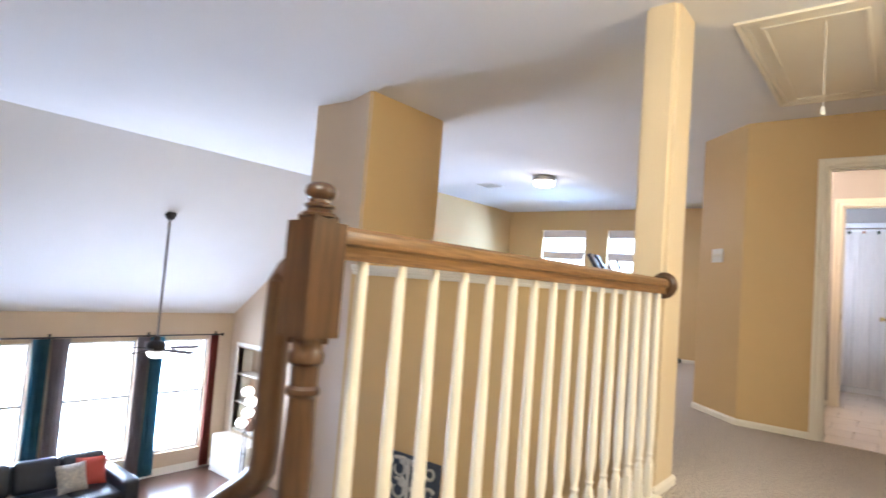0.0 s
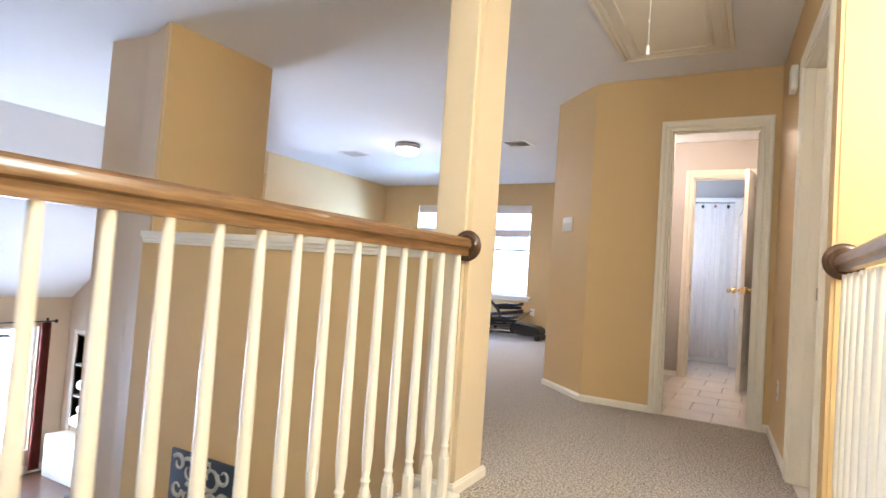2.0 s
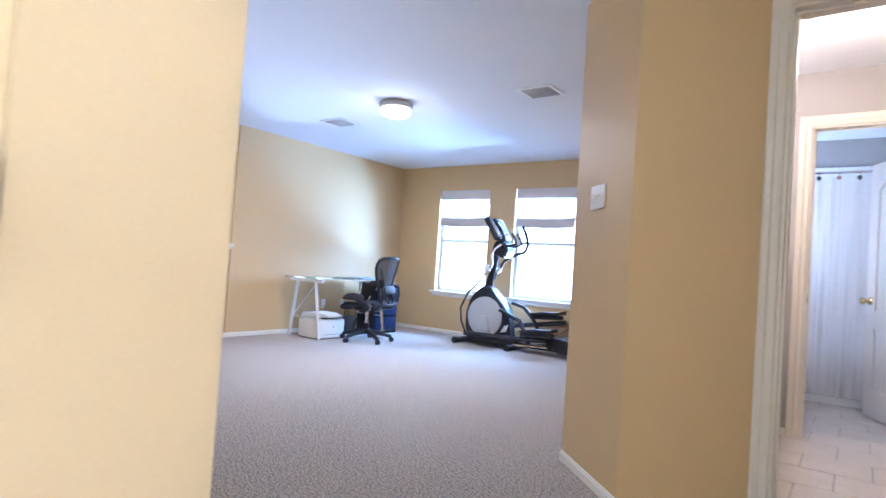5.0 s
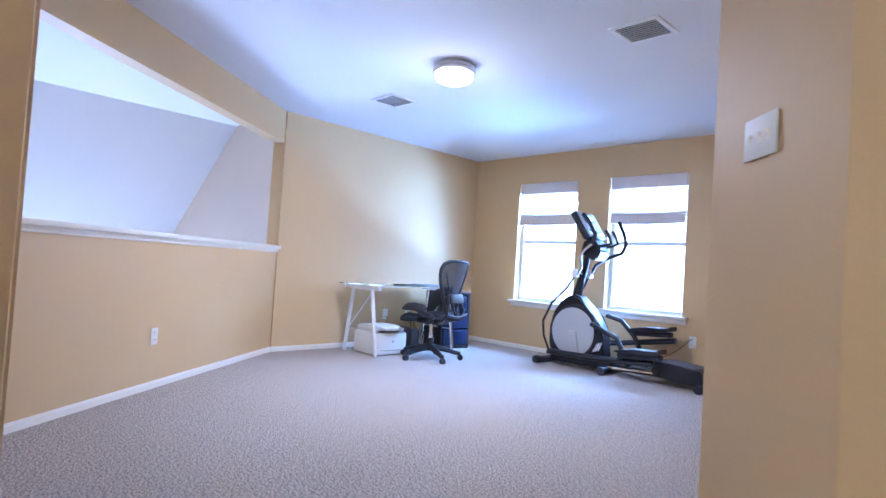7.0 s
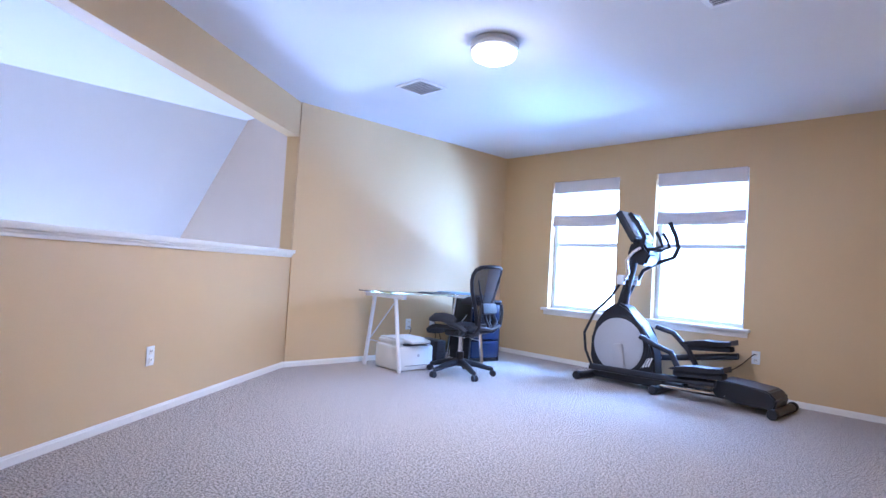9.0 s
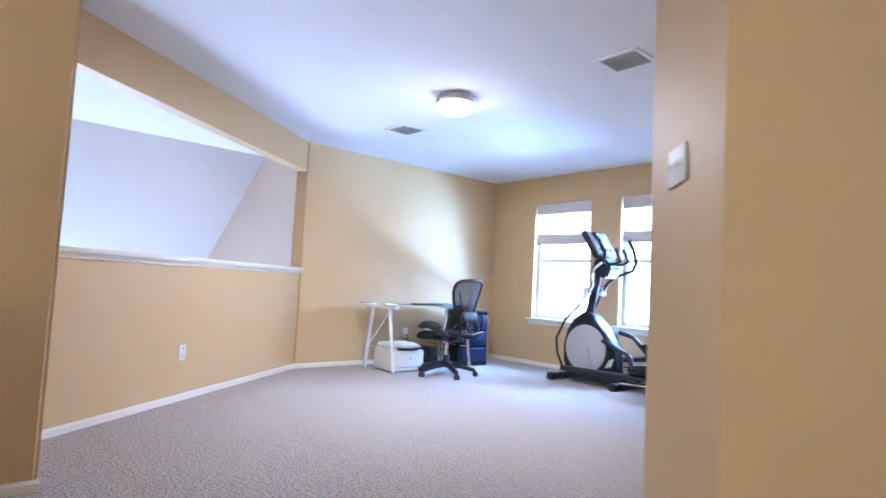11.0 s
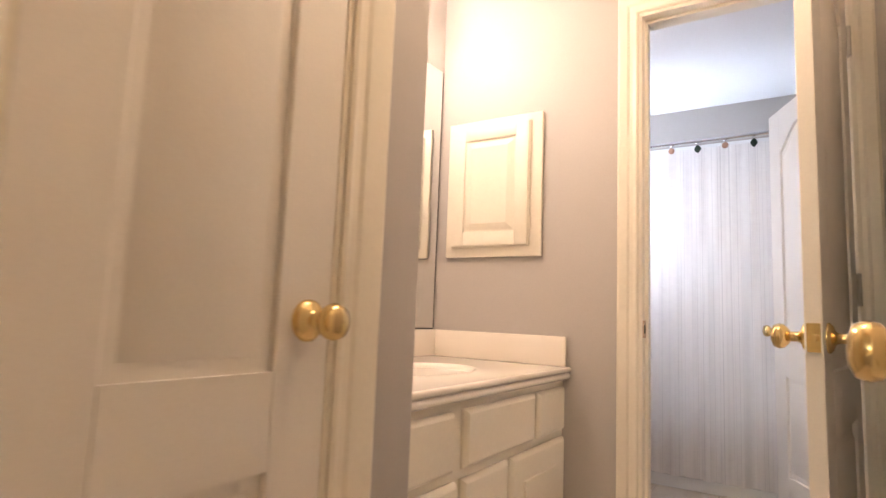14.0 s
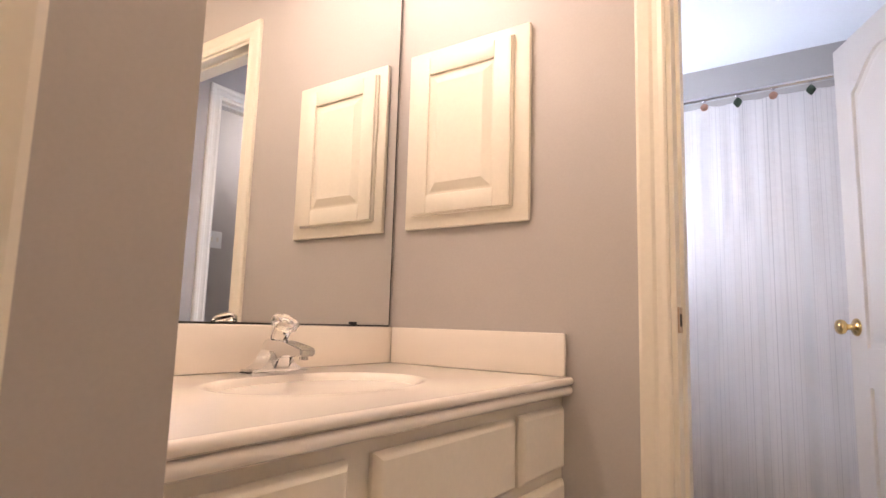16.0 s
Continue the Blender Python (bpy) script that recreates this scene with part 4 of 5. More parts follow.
# plastic drawers and computer box
drw = thing("drawer_tower", "dark blue translucent plastic drawer tower", "drawer unit", pose(-5.16, 8.98, 0, 0, 0, 78))
NAVY = material("navy_plastic", (0.012, 0.022, 0.06), 0.25, vary=0.1)
bm = B()
for s in (-1, 1):
    rbox(bm, s * 0.19 - 0.012, s * 0.19 + 0.012, -0.18, 0.20, 0.0, 0.66, 0.006)
rbox(bm, -0.2, 0.2, -0.19, 0.20, 0.645, 0.67, 0.008)
rbox(bm, -0.2, 0.2, -0.18, 0.20, 0.0, 0.03, 0.006)
part("frame", bm, BLACK, drw)
for k in range(3):
    bm = B()
    rbox(bm, -0.175, 0.175, -0.195, 0.18, 0.04 + 0.2 * k, 0.225 + 0.2 * k, 0.012)
    d = part("drawer", bm, NAVY, drw, "dark blue plastic drawer")
    bm = B()
    rbox(bm, -0.06, 0.06, -0.208, -0.194, 0.185 + 0.2 * k, 0.205 + 0.2 * k, 0.004)
    part("handle", bm, NAVY, d)
pc = thing("power_backup", "small black power backup box on the carpet", "power supply", pose(-5.33, 8.50, 0, 0, 0, 85))
bm = B()
rbox(bm, -0.06, 0.06, -0.15, 0.15, 0, 0.22, 0.008)
part("case", bm, BLACK, pc)
bm = B()
for k in range(4):
    box(bm, -0.04, 0.04, -0.152, -0.149, 0.04 + 0.03 * k, 0.05 + 0.03 * k)
part("grille", bm, DARKGAP, pc)


def cable(label, pts, r=0.004, mat=None):
    t = thing("cable", label, "cable")
    bm = B()
    P = [Vector(p) for p in pts]
    out = []
    for i in range(len(P) - 1):
        a, b, c, d = P[max(0, i - 1)], P[i], P[i + 1], P[min(len(P) - 1, i + 2)]
        for k in range(6):
            s = k / 6
            out.append(0.5 * ((2 * b) + (c - a) * s + (2 * a - 5 * b + 4 * c - d) * s * s + (3 * b - a - 3 * c + d) * s ** 3))
    out.append(P[-1])
    tube(bm, out, r, 6)
    part("cord", bm, mat or BLACK, t, "", 60)
    return t


cable("black cord plugged in beside the elliptical trainer", [(-2.545, 9.795, 0.39), (-2.56, 9.76, 0.38), (-2.66, 9.72, 0.27), (-2.80, 9.66, 0.18), (-2.95, 9.5, 0.10)])
cable("black cord hanging behind the desk", [(-5.535, 8.666, 0.385), (-5.49, 8.66, 0.37), (-5.47, 8.66, 0.2), (-5.45, 8.62, 0.02), (-5.40, 8.58, 0.008)])
cable("black cord hanging behind the desk", [(-5.535, 8.666, 0.335), (-5.47, 8.70, 0.28), (-5.44, 8.74, 0.10), (-5.38, 8.60, 0.008), (-5.25, 8.30, 0.006), (-5.18, 8.5, 0.006), (-5.28, 8.52, 0.02)])
cable("black printer cord hanging from the outlet", [(-5.535, 8.316, 0.335), (-5.49, 8.31, 0.30), (-5.47, 8.20, 0.15), (-5.44, 8.0, 0.02), (-5.34, 7.88, 0.05)])


# elliptical trainer
def elliptical():
    Y = 9.30
    e = thing("elliptical_trainer", "black and silver elliptical trainer standing by the windows", "elliptical trainer", pose(0, Y, 0))
    hood = [(-3.80, 0.10), (-3.845, 0.22), (-3.845, 0.40), (-3.80, 0.56), (-3.72, 0.67), (-3.64, 0.735), (-3.56, 0.76), (-3.49, 0.735), (-3.42, 0.66), (-3.33, 0.575), (-3.25, 0.47), (-3.20, 0.33), (-3.18, 0.10)]
    bm = B()
    t = B()
    extrude(t, hood, -0.085, 0.085)
    bmesh.ops.bevel(t, geom=[x for x in t.edges if abs(x.verts[0].co.y - x.verts[1].co.y) < 1e-4], offset=0.02, segments=2, affect="EDGES")
    join(bm, t)
    part("flywheel_housing", bm, BLACK, e, "glossy black flywheel housing", 40)
    for s in (-1, 1):
        bm = B()
        lathe(bm, [(0.0, 0), (0.285, 0), (0.285, 0.010), (0.268, 0.016), (0.255, 0.010), (0.0, 0.010)], pose(-3.53, s * 0.084, 0.375, -90 * s, 0, 0) if s > 0 else pose(-3.53, s * 0.084, 0.375, 90, 0, 0), 48)
        part("disc_ring", bm, BLACK2, e, "", 40)
        bm = B()
        lathe(bm, [(0.0, 0.020), (0.10, 0.020), (0.22, 0.016), (0.250, 0.008), (0.250, 0.0)], pose(-3.545, s * 0.092, 0.37, -90 * s, 0, 0) if s > 0 else pose(-3.545, s * 0.092, 0.37, 90, 0, 0), 48)
        part("side_disc", bm, SILVER, e, "silver grey round side cover", 40)
        bm = B()
        rbox(bm, -0.05, 0.05, -0.022, 0.022, -0.12, 0.12, 0.02, pose(-3.515, s * 0.118, 0.265, 0, -10, 0))
        part("crank_arm", bm, SILVER, e, "light grey crank cover")
        bm = B()
        for k in range(4):
            box(bm, -0.007, 0.007, -0.003, 0.003, -0.045, 0.045, pose(-3.275 + 0.026 * k - 0.03, s * 0.0865, 0.23 + 0.008 * k, 0, 22, 0))
        part("stripes", bm, WHITEP, e)
    bm = B()
    tube(bm, [(-3.575, 0, 0.72), (-3.535, 0, 0.90), (-3.49, 0, 1.08), (-3.455, 0, 1.30)], [0.055, 0.042, 0.038, 0.034], 12, flat=0.75)
    part("mast", bm, BLACK, e, "", 50)
    bm = B()
    tube(bm, [(-3.52, -0.17, 0.99), (-3.52, 0.17, 0.99)], 0.020, 12)
    part("pivot_axle", bm, BLACK, e)
    # console
    cm = pose(-3.475, 0, 1.475, 0, -33, 0)
    bm = B()
    rbox(bm, -0.035, 0.03, -0.19, 0.19, -0.16, 0.17, 0.02, cm)
    con = part("console", bm, BLACK, e, "black console with grey face")
    bm = B()
    rbox(bm, 0.028, 0.040, -0.165, 0.165, -0.13, 0.15, 0.008, cm)
    face = part("console_face", bm, SILVER, con, "silver grey console face")
    bm = B()
    box(bm, 0.0405, 0.043, -0.10, 0.10, 0.03, 0.12, cm)
    for k in range(3):
        box(bm, 0.0405, 0.043, -0.12 + 0.085 * k, -0.06 + 0.085 * k, -0.10, -0.07, cm)
    part("display", bm, NAVY, con, "dark blue display and buttons")
    bm = B()
    t = B()
    extrude(t, [(-3.50, 1.20), (-3.40, 1.13), (-3.31, 1.12), (-3.26, 1.23), (-3.34, 1.33), (-3.46, 1.34)], -0.11, 0.11)
    bmesh.ops.bevel(t, geom=t.edges[:], offset=0.02, segments=2, affect="EDGES")
    join(bm, t)
    part("bottle_holder", bm, BLACK, e, "black moulded tray below the console")
    for s in (-1, 1):
        bm = B()
        tube(bm, [(-3.40, s * 0.07, 1.27), (-3.24, s * 0.07, 1.275), (-3.17, s * 0.07, 1.30), (-3.19, s * 0.07, 1.36), (-3.235, s * 0.07, 1.43)], 0.015, 10)
        part("fixed_handle", bm, BLACK2, e, "", 50)
    arm_r = [(-3.50, 0.14, 0.98), (-3.45, 0.14, 1.08), (-3.37, 0.14, 1.125), (-3.287, 0.14, 1.166), (-3.155, 0.14, 1.211), (-3.117, 0.14, 1.30), (-3.148, 0.14, 1.419), (-3.206, 0.14, 1.535)]
    arm_l = [(-3.50, -0.14, 0.97), (-3.455, -0.14, 1.042), (-3.477, -0.14, 1.156), (-3.414, -0.14, 1.235), (-3.335, -0.14, 1.288), (-3.311, -0.14, 1.38), (-3.383, -0.14, 1.50), (-3.466, -0.14, 1.60)]
    for pts in (arm_r, arm_l):
        bm = B()
        tube(bm, pts[:5], 0.018, 10)
        a = part("swing_arm", bm, STEEL if pts is arm_l else BLACK, e, "", 60)
        bm = B()
        tube(bm, pts[4:], [0.021] * (len(pts) - 4), 10)
        part("grip", bm, BLACK2, a, "black foam grip", 60)
    for s in (-1, 1):
        bm = B()
        rbox(bm, -0.032, 0.032, -0.035, 0.035, -0.045, 0.045, 0.014, pose(-3.52, s * 0.14, 0.98))
        part("pivot_joint", bm, WHITEP, e, "pale grey pivot cap")
    for s, dz in ((-1, 0.0), (1, 0.12)):
        y = s * 0.24
        bm = B()
        tube(bm, [(-3.52, s * 0.14, 0.96), (-3.60, s * 0.16, 0.82), (-3.75, s * 0.19, 0.66), (-3.82, y, 0.46), (-3.80, y, 0.30), (-3.72, y, 0.15 + dz)], 0.013, 10)
        part("lower_arm", bm, BLACK, e, "", 60)
        bm = B()
        a0, b0 = Vector((-3.74, y, 0.15 + dz * 0.5)), Vector((-2.60, y, 0.19 + dz * 1.6))
        tube(bm, [a0, a0.lerp(b0, 0.5) + Vector((0, 0, -0.01)), b0], 0.032, 10, flat=0.7)
        link = part("foot_link", bm, BLACK, e, "", 50)
        px, pz = (-2.93, 0.265) if s < 0 else (-3.05, 0.44)
        bm = B()
        outl = [(-0.02, 0.0), (0.0, 0.012), (0.06, 0.022), (0.18, 0.034), (0.30, 0.026), (0.40, 0.030), (0.42, 0.045), (0.42, 0.0), (0.30, -0.012), (0.05, -0.012)]
        t = B()
        extrude(t, outl, y - 0.085, y + 0.085, pose(px, 0, pz, 0, -4, 0))
        join(bm, t)
        p = part("pedal", bm, BLACK, e, "large black foot pedal")
        bm = B()
        rbox(bm, 0.0, 0.40, y - 0.06, y + 0.06, -0.06, -0.012, 0.012, pose(px, 0, pz, 0, -4, 0))
        part("pedal_base", bm, BLACK2, p)
        bm = B()
        tube(bm, [(-3.30, s * 0.15, 0.56 - (0 if s > 0 else 0.08)), (-3.14, s * 0.17, 0.52 - (0 if s > 0 else 0.1)), (-3.0, s * 0.18, 0.38), (-2.90, s * 0.18, 0.20), (-2.86, s * 0.18, 0.12)], 0.026, 10, flat=0.7)
        part("curved_link", bm, BLACK, e, "", 60)
    bm = B()
    rbox(bm, -3.80, -3.10, -0.10, 0.10, 0.035, 0.13, 0.02)
    rbox(bm, -3.12, -2.26, -0.05, 0.05, 0.05, 0.10, 0.01)
    part("base_frame", bm, BLACK, e, "black steel base frame")
    for s in (-1, 1):
        bm = B()
        tube(bm, [(-3.10, s * 0.13, 0.075), (-2.30, s * 0.13, 0.115)], 0.013, 10)
        part("track", bm, STEEL, e, "polished steel roller track")
        bm = B()
        lathe(bm, [(0.0, -0.025), (0.05, -0.025), (0.05, 0.025), (0.0, 0.025)], pose(-2.60, s * 0.13, 0.13, 90, 0, 0), 20)
        part("roller", bm, BLACK2, e)
    bm = B()
    t = B()
    extrude(t, [(-2.50, 0.05), (-2.20, 0.05), (-2.18, 0.13), (-2.24, 0.19), (-2.44, 0.21), (-2.62, 0.22), (-2.64, 0.16)], -0.16, 0.16)
    bmesh.ops.bevel(t, geom=t.edges[:], offset=0.014, segments=2, affect="EDGES")
    join(bm, t)
    part("rear_cover", bm, BLACK, e)
    for x, w in ((-3.88, 0.24), (-3.12, 0.23), (-2.18, 0.25)):
        bm = B()
        tube(bm, [(x, -w, 0.038), (x, w, 0.038)], 0.034, 12, flat=1.0)
        f = part("foot_bar", bm, BLACK, e, "", 40)
        for s in (-1, 1):
            bm = B()
            lathe(bm, [(0.0, -0.03), (0.038, -0.03), (0.041, 0.0), (0.038, 0.02), (0.0, 0.028)], pose(x, s * w, 0.041, -90 * s, 0, 0), 16)
            part("end_cap", bm, BLACK2, f)
    return e


elliptical()

# ---- living room below ----
TEAL = material("teal_curtain_cloth", (0.07, 0.20, 0.26), 0.85, vary=0.2, scale=6, fine=300, bump=0.2)
TAUPE = material("taupe_curtain_cloth", (0.30, 0.26, 0.26), 0.85, vary=0.15, scale=6, fine=300, bump=0.2)
RUST = material("rust_curtain_cloth", (0.28, 0.07, 0.05), 0.85, vary=0.15, scale=6, fine=300, bump=0.2)
LEATHER = material("dark_blue_leather", (0.022, 0.028, 0.042), 0.38, vary=0.25, scale=6, fine=180, bump=0.25)


def curtain(y0, y1, mat, label):
    c = thing("curtain", label, "curtain", pose(-10.05, 0, 0), "living room curtains")
    bm = B()
    n, rows = 36, []
    for j in range(7):
        z = -0.43 - 2.50 * j / 6
        pinch = 1 - 0.12 * math.sin(math.pi * j / 6)
        mid = (y0 + y1) / 2
        rows.append([bm.verts.new((0.035 * math.sin(i * 1.05 + 0.3 * j) * (0.7 + 0.3 * math.sin(i * 0.37)), mid + (y0 + (y1 - y0) * i / n - mid) * pinch, z)) for i in range(n + 1)])
    for r, s in zip(rows, rows[1:]):
        for i in range(n):
            bm.faces.new((r[i], r[i + 1], s[i + 1], s[i]))
    bmesh.ops.solidify(bm, geom=bm.faces[:], thickness=0.004)
    part("cloth", bm, mat, c, "", 60)
    return c


curtain(2.1, 2.32, TEAL, "dark teal curtain panel hanging beside the window")
curtain(3.40, 3.64, TEAL, "dark teal curtain panel hanging beside the window")
curtain(3.66, 3.93, TAUPE, "taupe curtain panel hanging beside the window")
curtain(4.97, 5.20, TAUPE, "taupe curtain panel hanging beside the window")
curtain(5.20, 5.46, TEAL, "dark teal curtain panel hanging beside the window")
curtain(6.36, 6.52, RUST, "rust red curtain panel hanging beside the window")
rod = thing("curtain_rod", "dark iron curtain rod with finial above the windows", "curtain rod", pose(-10.05, 0, -0.41))
bm = B()
tube(bm, [(0, 0.5, 0), (0, 6.56, 0)], 0.013, 10)
part("rod", bm, BLACK, rod)
bm = B()
lathe(bm, [(0.0, 0.0), (0.014, 0.0), (0.03, 0.02), (0.034, 0.04), (0.02, 0.06), (0.0, 0.07)], pose(0, 6.56, 0, -90, 0, 0), 16)
part("finial", bm, BLACK, rod)
for y in (1.2, 3.65, 5.2, 6.5):
    bm = B()
    box(bm, -0.1, 0.0, y - 0.01, y + 0.01, -0.01, 0.01)
    box(bm, -0.1, -0.09, y - 0.02, y + 0.02, -0.05, 0.05)
    part("bracket", bm, BLACK, rod)

sofa = thing("sofa", "dark blue leather sofa below the living room windows", "sofa", pose(-9.05, 3.45, LOW))
bm = B()
rbox(bm, -0.48, 0.48, -1.05, 1.05, 0.08, 0.30, 0.03)
part("base", bm, LEATHER, sofa)
for y0, y1 in ((-0.92, -0.31), (-0.30, 0.30), (0.31, 0.92)):
    bm = B()
    rbox(bm, -0.22, 0.50, y0, y1, 0.30, 0.46, 0.05, seg=3)
    part("seat_cushion", bm, LEATHER, sofa, "", 50)
    bm = B()
    rbox(bm, -0.13, 0.13, y0, y1, 0.0, 0.46, 0.07, pose(-0.33, 0, 0.42, 0, -12, 0), seg=3)
    part("back_cushion", bm, LEATHER, sofa, "", 50)
for s in (-1, 1):
    bm = B()
    rbox(bm, -0.48, 0.52, s * 1.02 - 0.13, s * 1.02 + 0.13, 0.08, 0.62, 0.07, seg=3)
    part("arm", bm, LEATHER, sofa, "", 50)
for x in (-0.4, 0.4):
    for y in (-0.95, 0.95):
        bm = B()
        lathe(bm, [(0.022, 0.0), (0.03, 0.085)], pose(x, y, 0), 10)
        part("foot", bm, DARKWOOD, sofa)


def pillow(label, m, mat):
    p = thing("throw_pillow", label, "pillow", m)
    bm = B()
    n = 10
    for s in (-1, 1):
        g = []
        for j in range(n + 1):
            r = []
            for i in range(n + 1):
                u, v = 2 * i / n - 1, 2 * j / n - 1
                puff = 0.075 * max(0, (1 - u * u) * (1 - v * v)) ** 0.45
                r.append(bm.verts.new((s * puff, 0.21 * u * (1 - 0.06 * (1 - v * v)), 0.21 + 0.21 * v * (1 - 0.06 * (1 - u * u)))))
            g.append(r)
        for r, q in zip(g, g[1:]):
            for i in range(n):
                bm.faces.new((r[i], r[i + 1], q[i + 1], q[i]))
    bmesh.ops.remove_doubles(bm, verts=bm.verts[:], dist=0.001)
    part("cover", bm, mat, p, "", 80)
    return p


pillow("red cloth throw pillow on the dark sofa", pose(-9.10, 4.10, LOW + 0.46, 0, -20, -12), material("red_cloth", (0.42, 0.07, 0.05), 0.9, vary=0.1))
pillow("pale patterned throw pillow on the dark sofa", pose(-8.95, 3.82, LOW + 0.455, 0, -24, 6), material("cream_print_cloth", (0.62, 0.56, 0.48), 0.9, other=(0.22, 0.24, 0.25), scale=22, fine=60))

# ceiling fan on a long rod
fan = thing("ceiling_fan", "dark ceiling fan with a lit bowl on a long rod", "ceiling fan", pose(-7.85, 4.28, 0))
IRON = material("dark_bronze", (0.03, 0.026, 0.024), 0.35, metal=0.6, vary=0.1)
bm = B()
lathe(bm, [(0.0, 1.66), (0.075, 1.66), (0.08, 1.62), (0.06, 1.57), (0.02, 1.54), (0.0, 1.54)], None, 20)
part("canopy", bm, IRON, fan, "", 50)
bm = B()
tube(bm, [(0, 0, 1.56), (0, 0, -0.16)], 0.017, 10)
part("down_rod", bm, material("grey_rod", (0.18, 0.17, 0.18), 0.4, metal=0.5), fan)
bm = B()
lathe(bm, [(0.0, -0.13), (0.04, -0.13), (0.05, -0.19), (0.11, -0.22), (0.135, -0.26), (0.13, -0.33), (0.08, -0.36), (0.0, -0.36)], None, 28)
part("motor", bm, IRON, fan, "", 40)
for k in range(5):
    m = pose(0, 0, -0.31, 0, 0, 72 * k + 20)
    bm = B()
    rbox(bm, 0.20, 0.66, -0.065, 0.065, -0.004, 0.004, 0.003, m @ pose(0, 0, 0, 11, 0, 0))
    bl = part("blade", bm, DARKWOOD, fan, "dark wooden blade")
    bm = B()
    rbox(bm, 0.10, 0.26, -0.022, 0.022, -0.006, 0.006, 0.003, m)
    part("blade_arm", bm, IRON, bl)
bm = B()
lathe(bm, [(0.12, -0.365), (0.115, -0.40), (0.075, -0.44), (0.0, -0.455)], None, 28)
part("light_bowl", bm, LAMPGLOW, fan, "glowing white glass bowl", 60)

# built-in shelf niche with a cabinet below
shelf = thing("built_in_shelves", "white built-in shelf niche over a white cabinet", "shelves", pose(-9.3, 6.87, LOW))
bm = B()
box(bm, -0.55, 0.55, 0.33, 0.36, 0.70, 2.38)
part("back_panel", bm, GREIGE, shelf)
for x in (-0.57, 0.55):
    bm = B()
    box(bm, x, x + 0.02, 0.0, 0.36, 0.70, 2.38)
    part("side_panel", bm, TRIM, shelf)
for z in (0.73, 1.28, 1.82, 2.355):
    bm = B()
    rbox(bm, -0.55, 0.55, 0.0, 0.33, z, z + 0.028, 0.003)
    part("shelf_board", bm, TRIM, shelf)
bm = B()
for a in ((-0.63, -0.55, 0.70, 2.38), (0.55, 0.63, 0.70, 2.38), (-0.63, 0.63, 2.38, 2.45)):
    rbox(bm, a[0], a[1], -0.025, 0.0, a[2], a[3], 0.004)
part("face_frame", bm, TRIM, shelf, "white face frame")
bm = B()
rbox(bm, -0.60, 0.60, -0.36, -0.002, 0.0, 0.69, 0.006)
cab = part("cabinet_body", bm, TRIM, shelf, "white base cabinet")
for x in (-0.57, 0.01):
    bm = B()
    rbox(bm, x, x + 0.56, -0.382, -0.361, 0.10, 0.64, 0.006)
    part("cabinet_door", bm, TRIM, cab)


def jar(x, z, r, h, mat, label):
    v = thing("vase", label, "vase", pose(x, 7.02, LOW + z))
    bm = B()
    lathe(bm, [(0.0, 0), (r * 0.6, 0), (r, h * 0.35), (r * 0.85, h * 0.7), (r * 0.4, h * 0.88), (r * 0.5, h), (0.0, h)], None, 18)
    part("body", bm, mat, v, "", 50)


jar(-9.05, 1.848, 0.10, 0.30, material("terracotta", (0.30, 0.10, 0.06), 0.6), "terracotta vase on the built-in shelf")
jar(-9.15, 1.308, 0.11, 0.34, material("dark_pot", (0.10, 0.05, 0.04), 0.5), "dark brown vase on the built-in shelf")
jar(-9.45, 0.758, 0.10, 0.28, material("brown_pot", (0.22, 0.12, 0.08), 0.6), "brown pot on the built-in shelf")

fl = thing("floor_lamp", "dark metal floor lamp with four glowing globes", "floor lamp", pose(-8.66, 6.40, LOW))
bm = B()
lathe(bm, [(0.0, 0), (0.15, 0), (0.15, 0.015), (0.03, 0.03), (0.0, 0.03)], None, 24)
part("base", bm, IRON, fl)
bm = B()
for x in (-0.05, 0.05):
    tube(bm, [(x, 0, 0.02), (x, 0, 0.98), (x * 0.4, 0, 1.0)], 0.010, 8)
tube(bm, [(-0.09, 0, 0.62), (0.09, 0, 0.62)], 0.010, 8)
tube(bm, [(0, 0, 0.99), (0, 0, 1.73)], 0.010, 8)
part("stand", bm, IRON, fl)
for x, z in ((0.0, 1.73), (0.12, 1.57), (0.06, 1.36), (-0.11, 1.15)):
    bm = B()
    bmesh.ops.create_uvsphere(bm, u_segments=16, v_segments=10, radius=0.105)
    for v in bm.verts:
        v.co = Vector((v.co.x + x, v.co.y - 0.02, v.co.z * 0.82 + z))
    part("globe", bm, LAMPGLOW, fl, "glowing white globe shade", 80)

# ---- bathroom ----
van = thing("vanity_cabinet", "cream painted vanity cabinet with raised drawer fronts", "vanity", pose(-0.33, 6.395, 0))
bm = B()
box(bm, -0.564, 0.014, 0.002, 1.128, 0.09, 0.719)
box(bm, -0.574, -0.07, 0.002, 1.128, 0.0, 0.09)
part("body", bm, CREAM, van)


def front(name, y0, y1, z0, z1, raised=False):
    bm = B()
    t = B()
    box(t, 0.015, 0.034, y0, y1, z0, z1)
    bmesh.ops.bevel(t, geom=[x for x in t.edges if all(v.co.x > 0.033 for v in x.verts)], offset=0.012, segments=3, affect="EDGES", profile=0.35)
    join(bm, t)
    if raised:
        t = B()
        box(t, 0.033, 0.042, y0 + 0.06, y1 - 0.06, z0 + 0.06, z1 - 0.06)
        bmesh.ops.bevel(t, geom=[x for x in t.edges if all(v.co.x > 0.039 for v in x.verts)], offset=0.02, segments=2, affect="EDGES")
        join(bm, t)
    return part(name, bm, CREAM, van, "", 30)


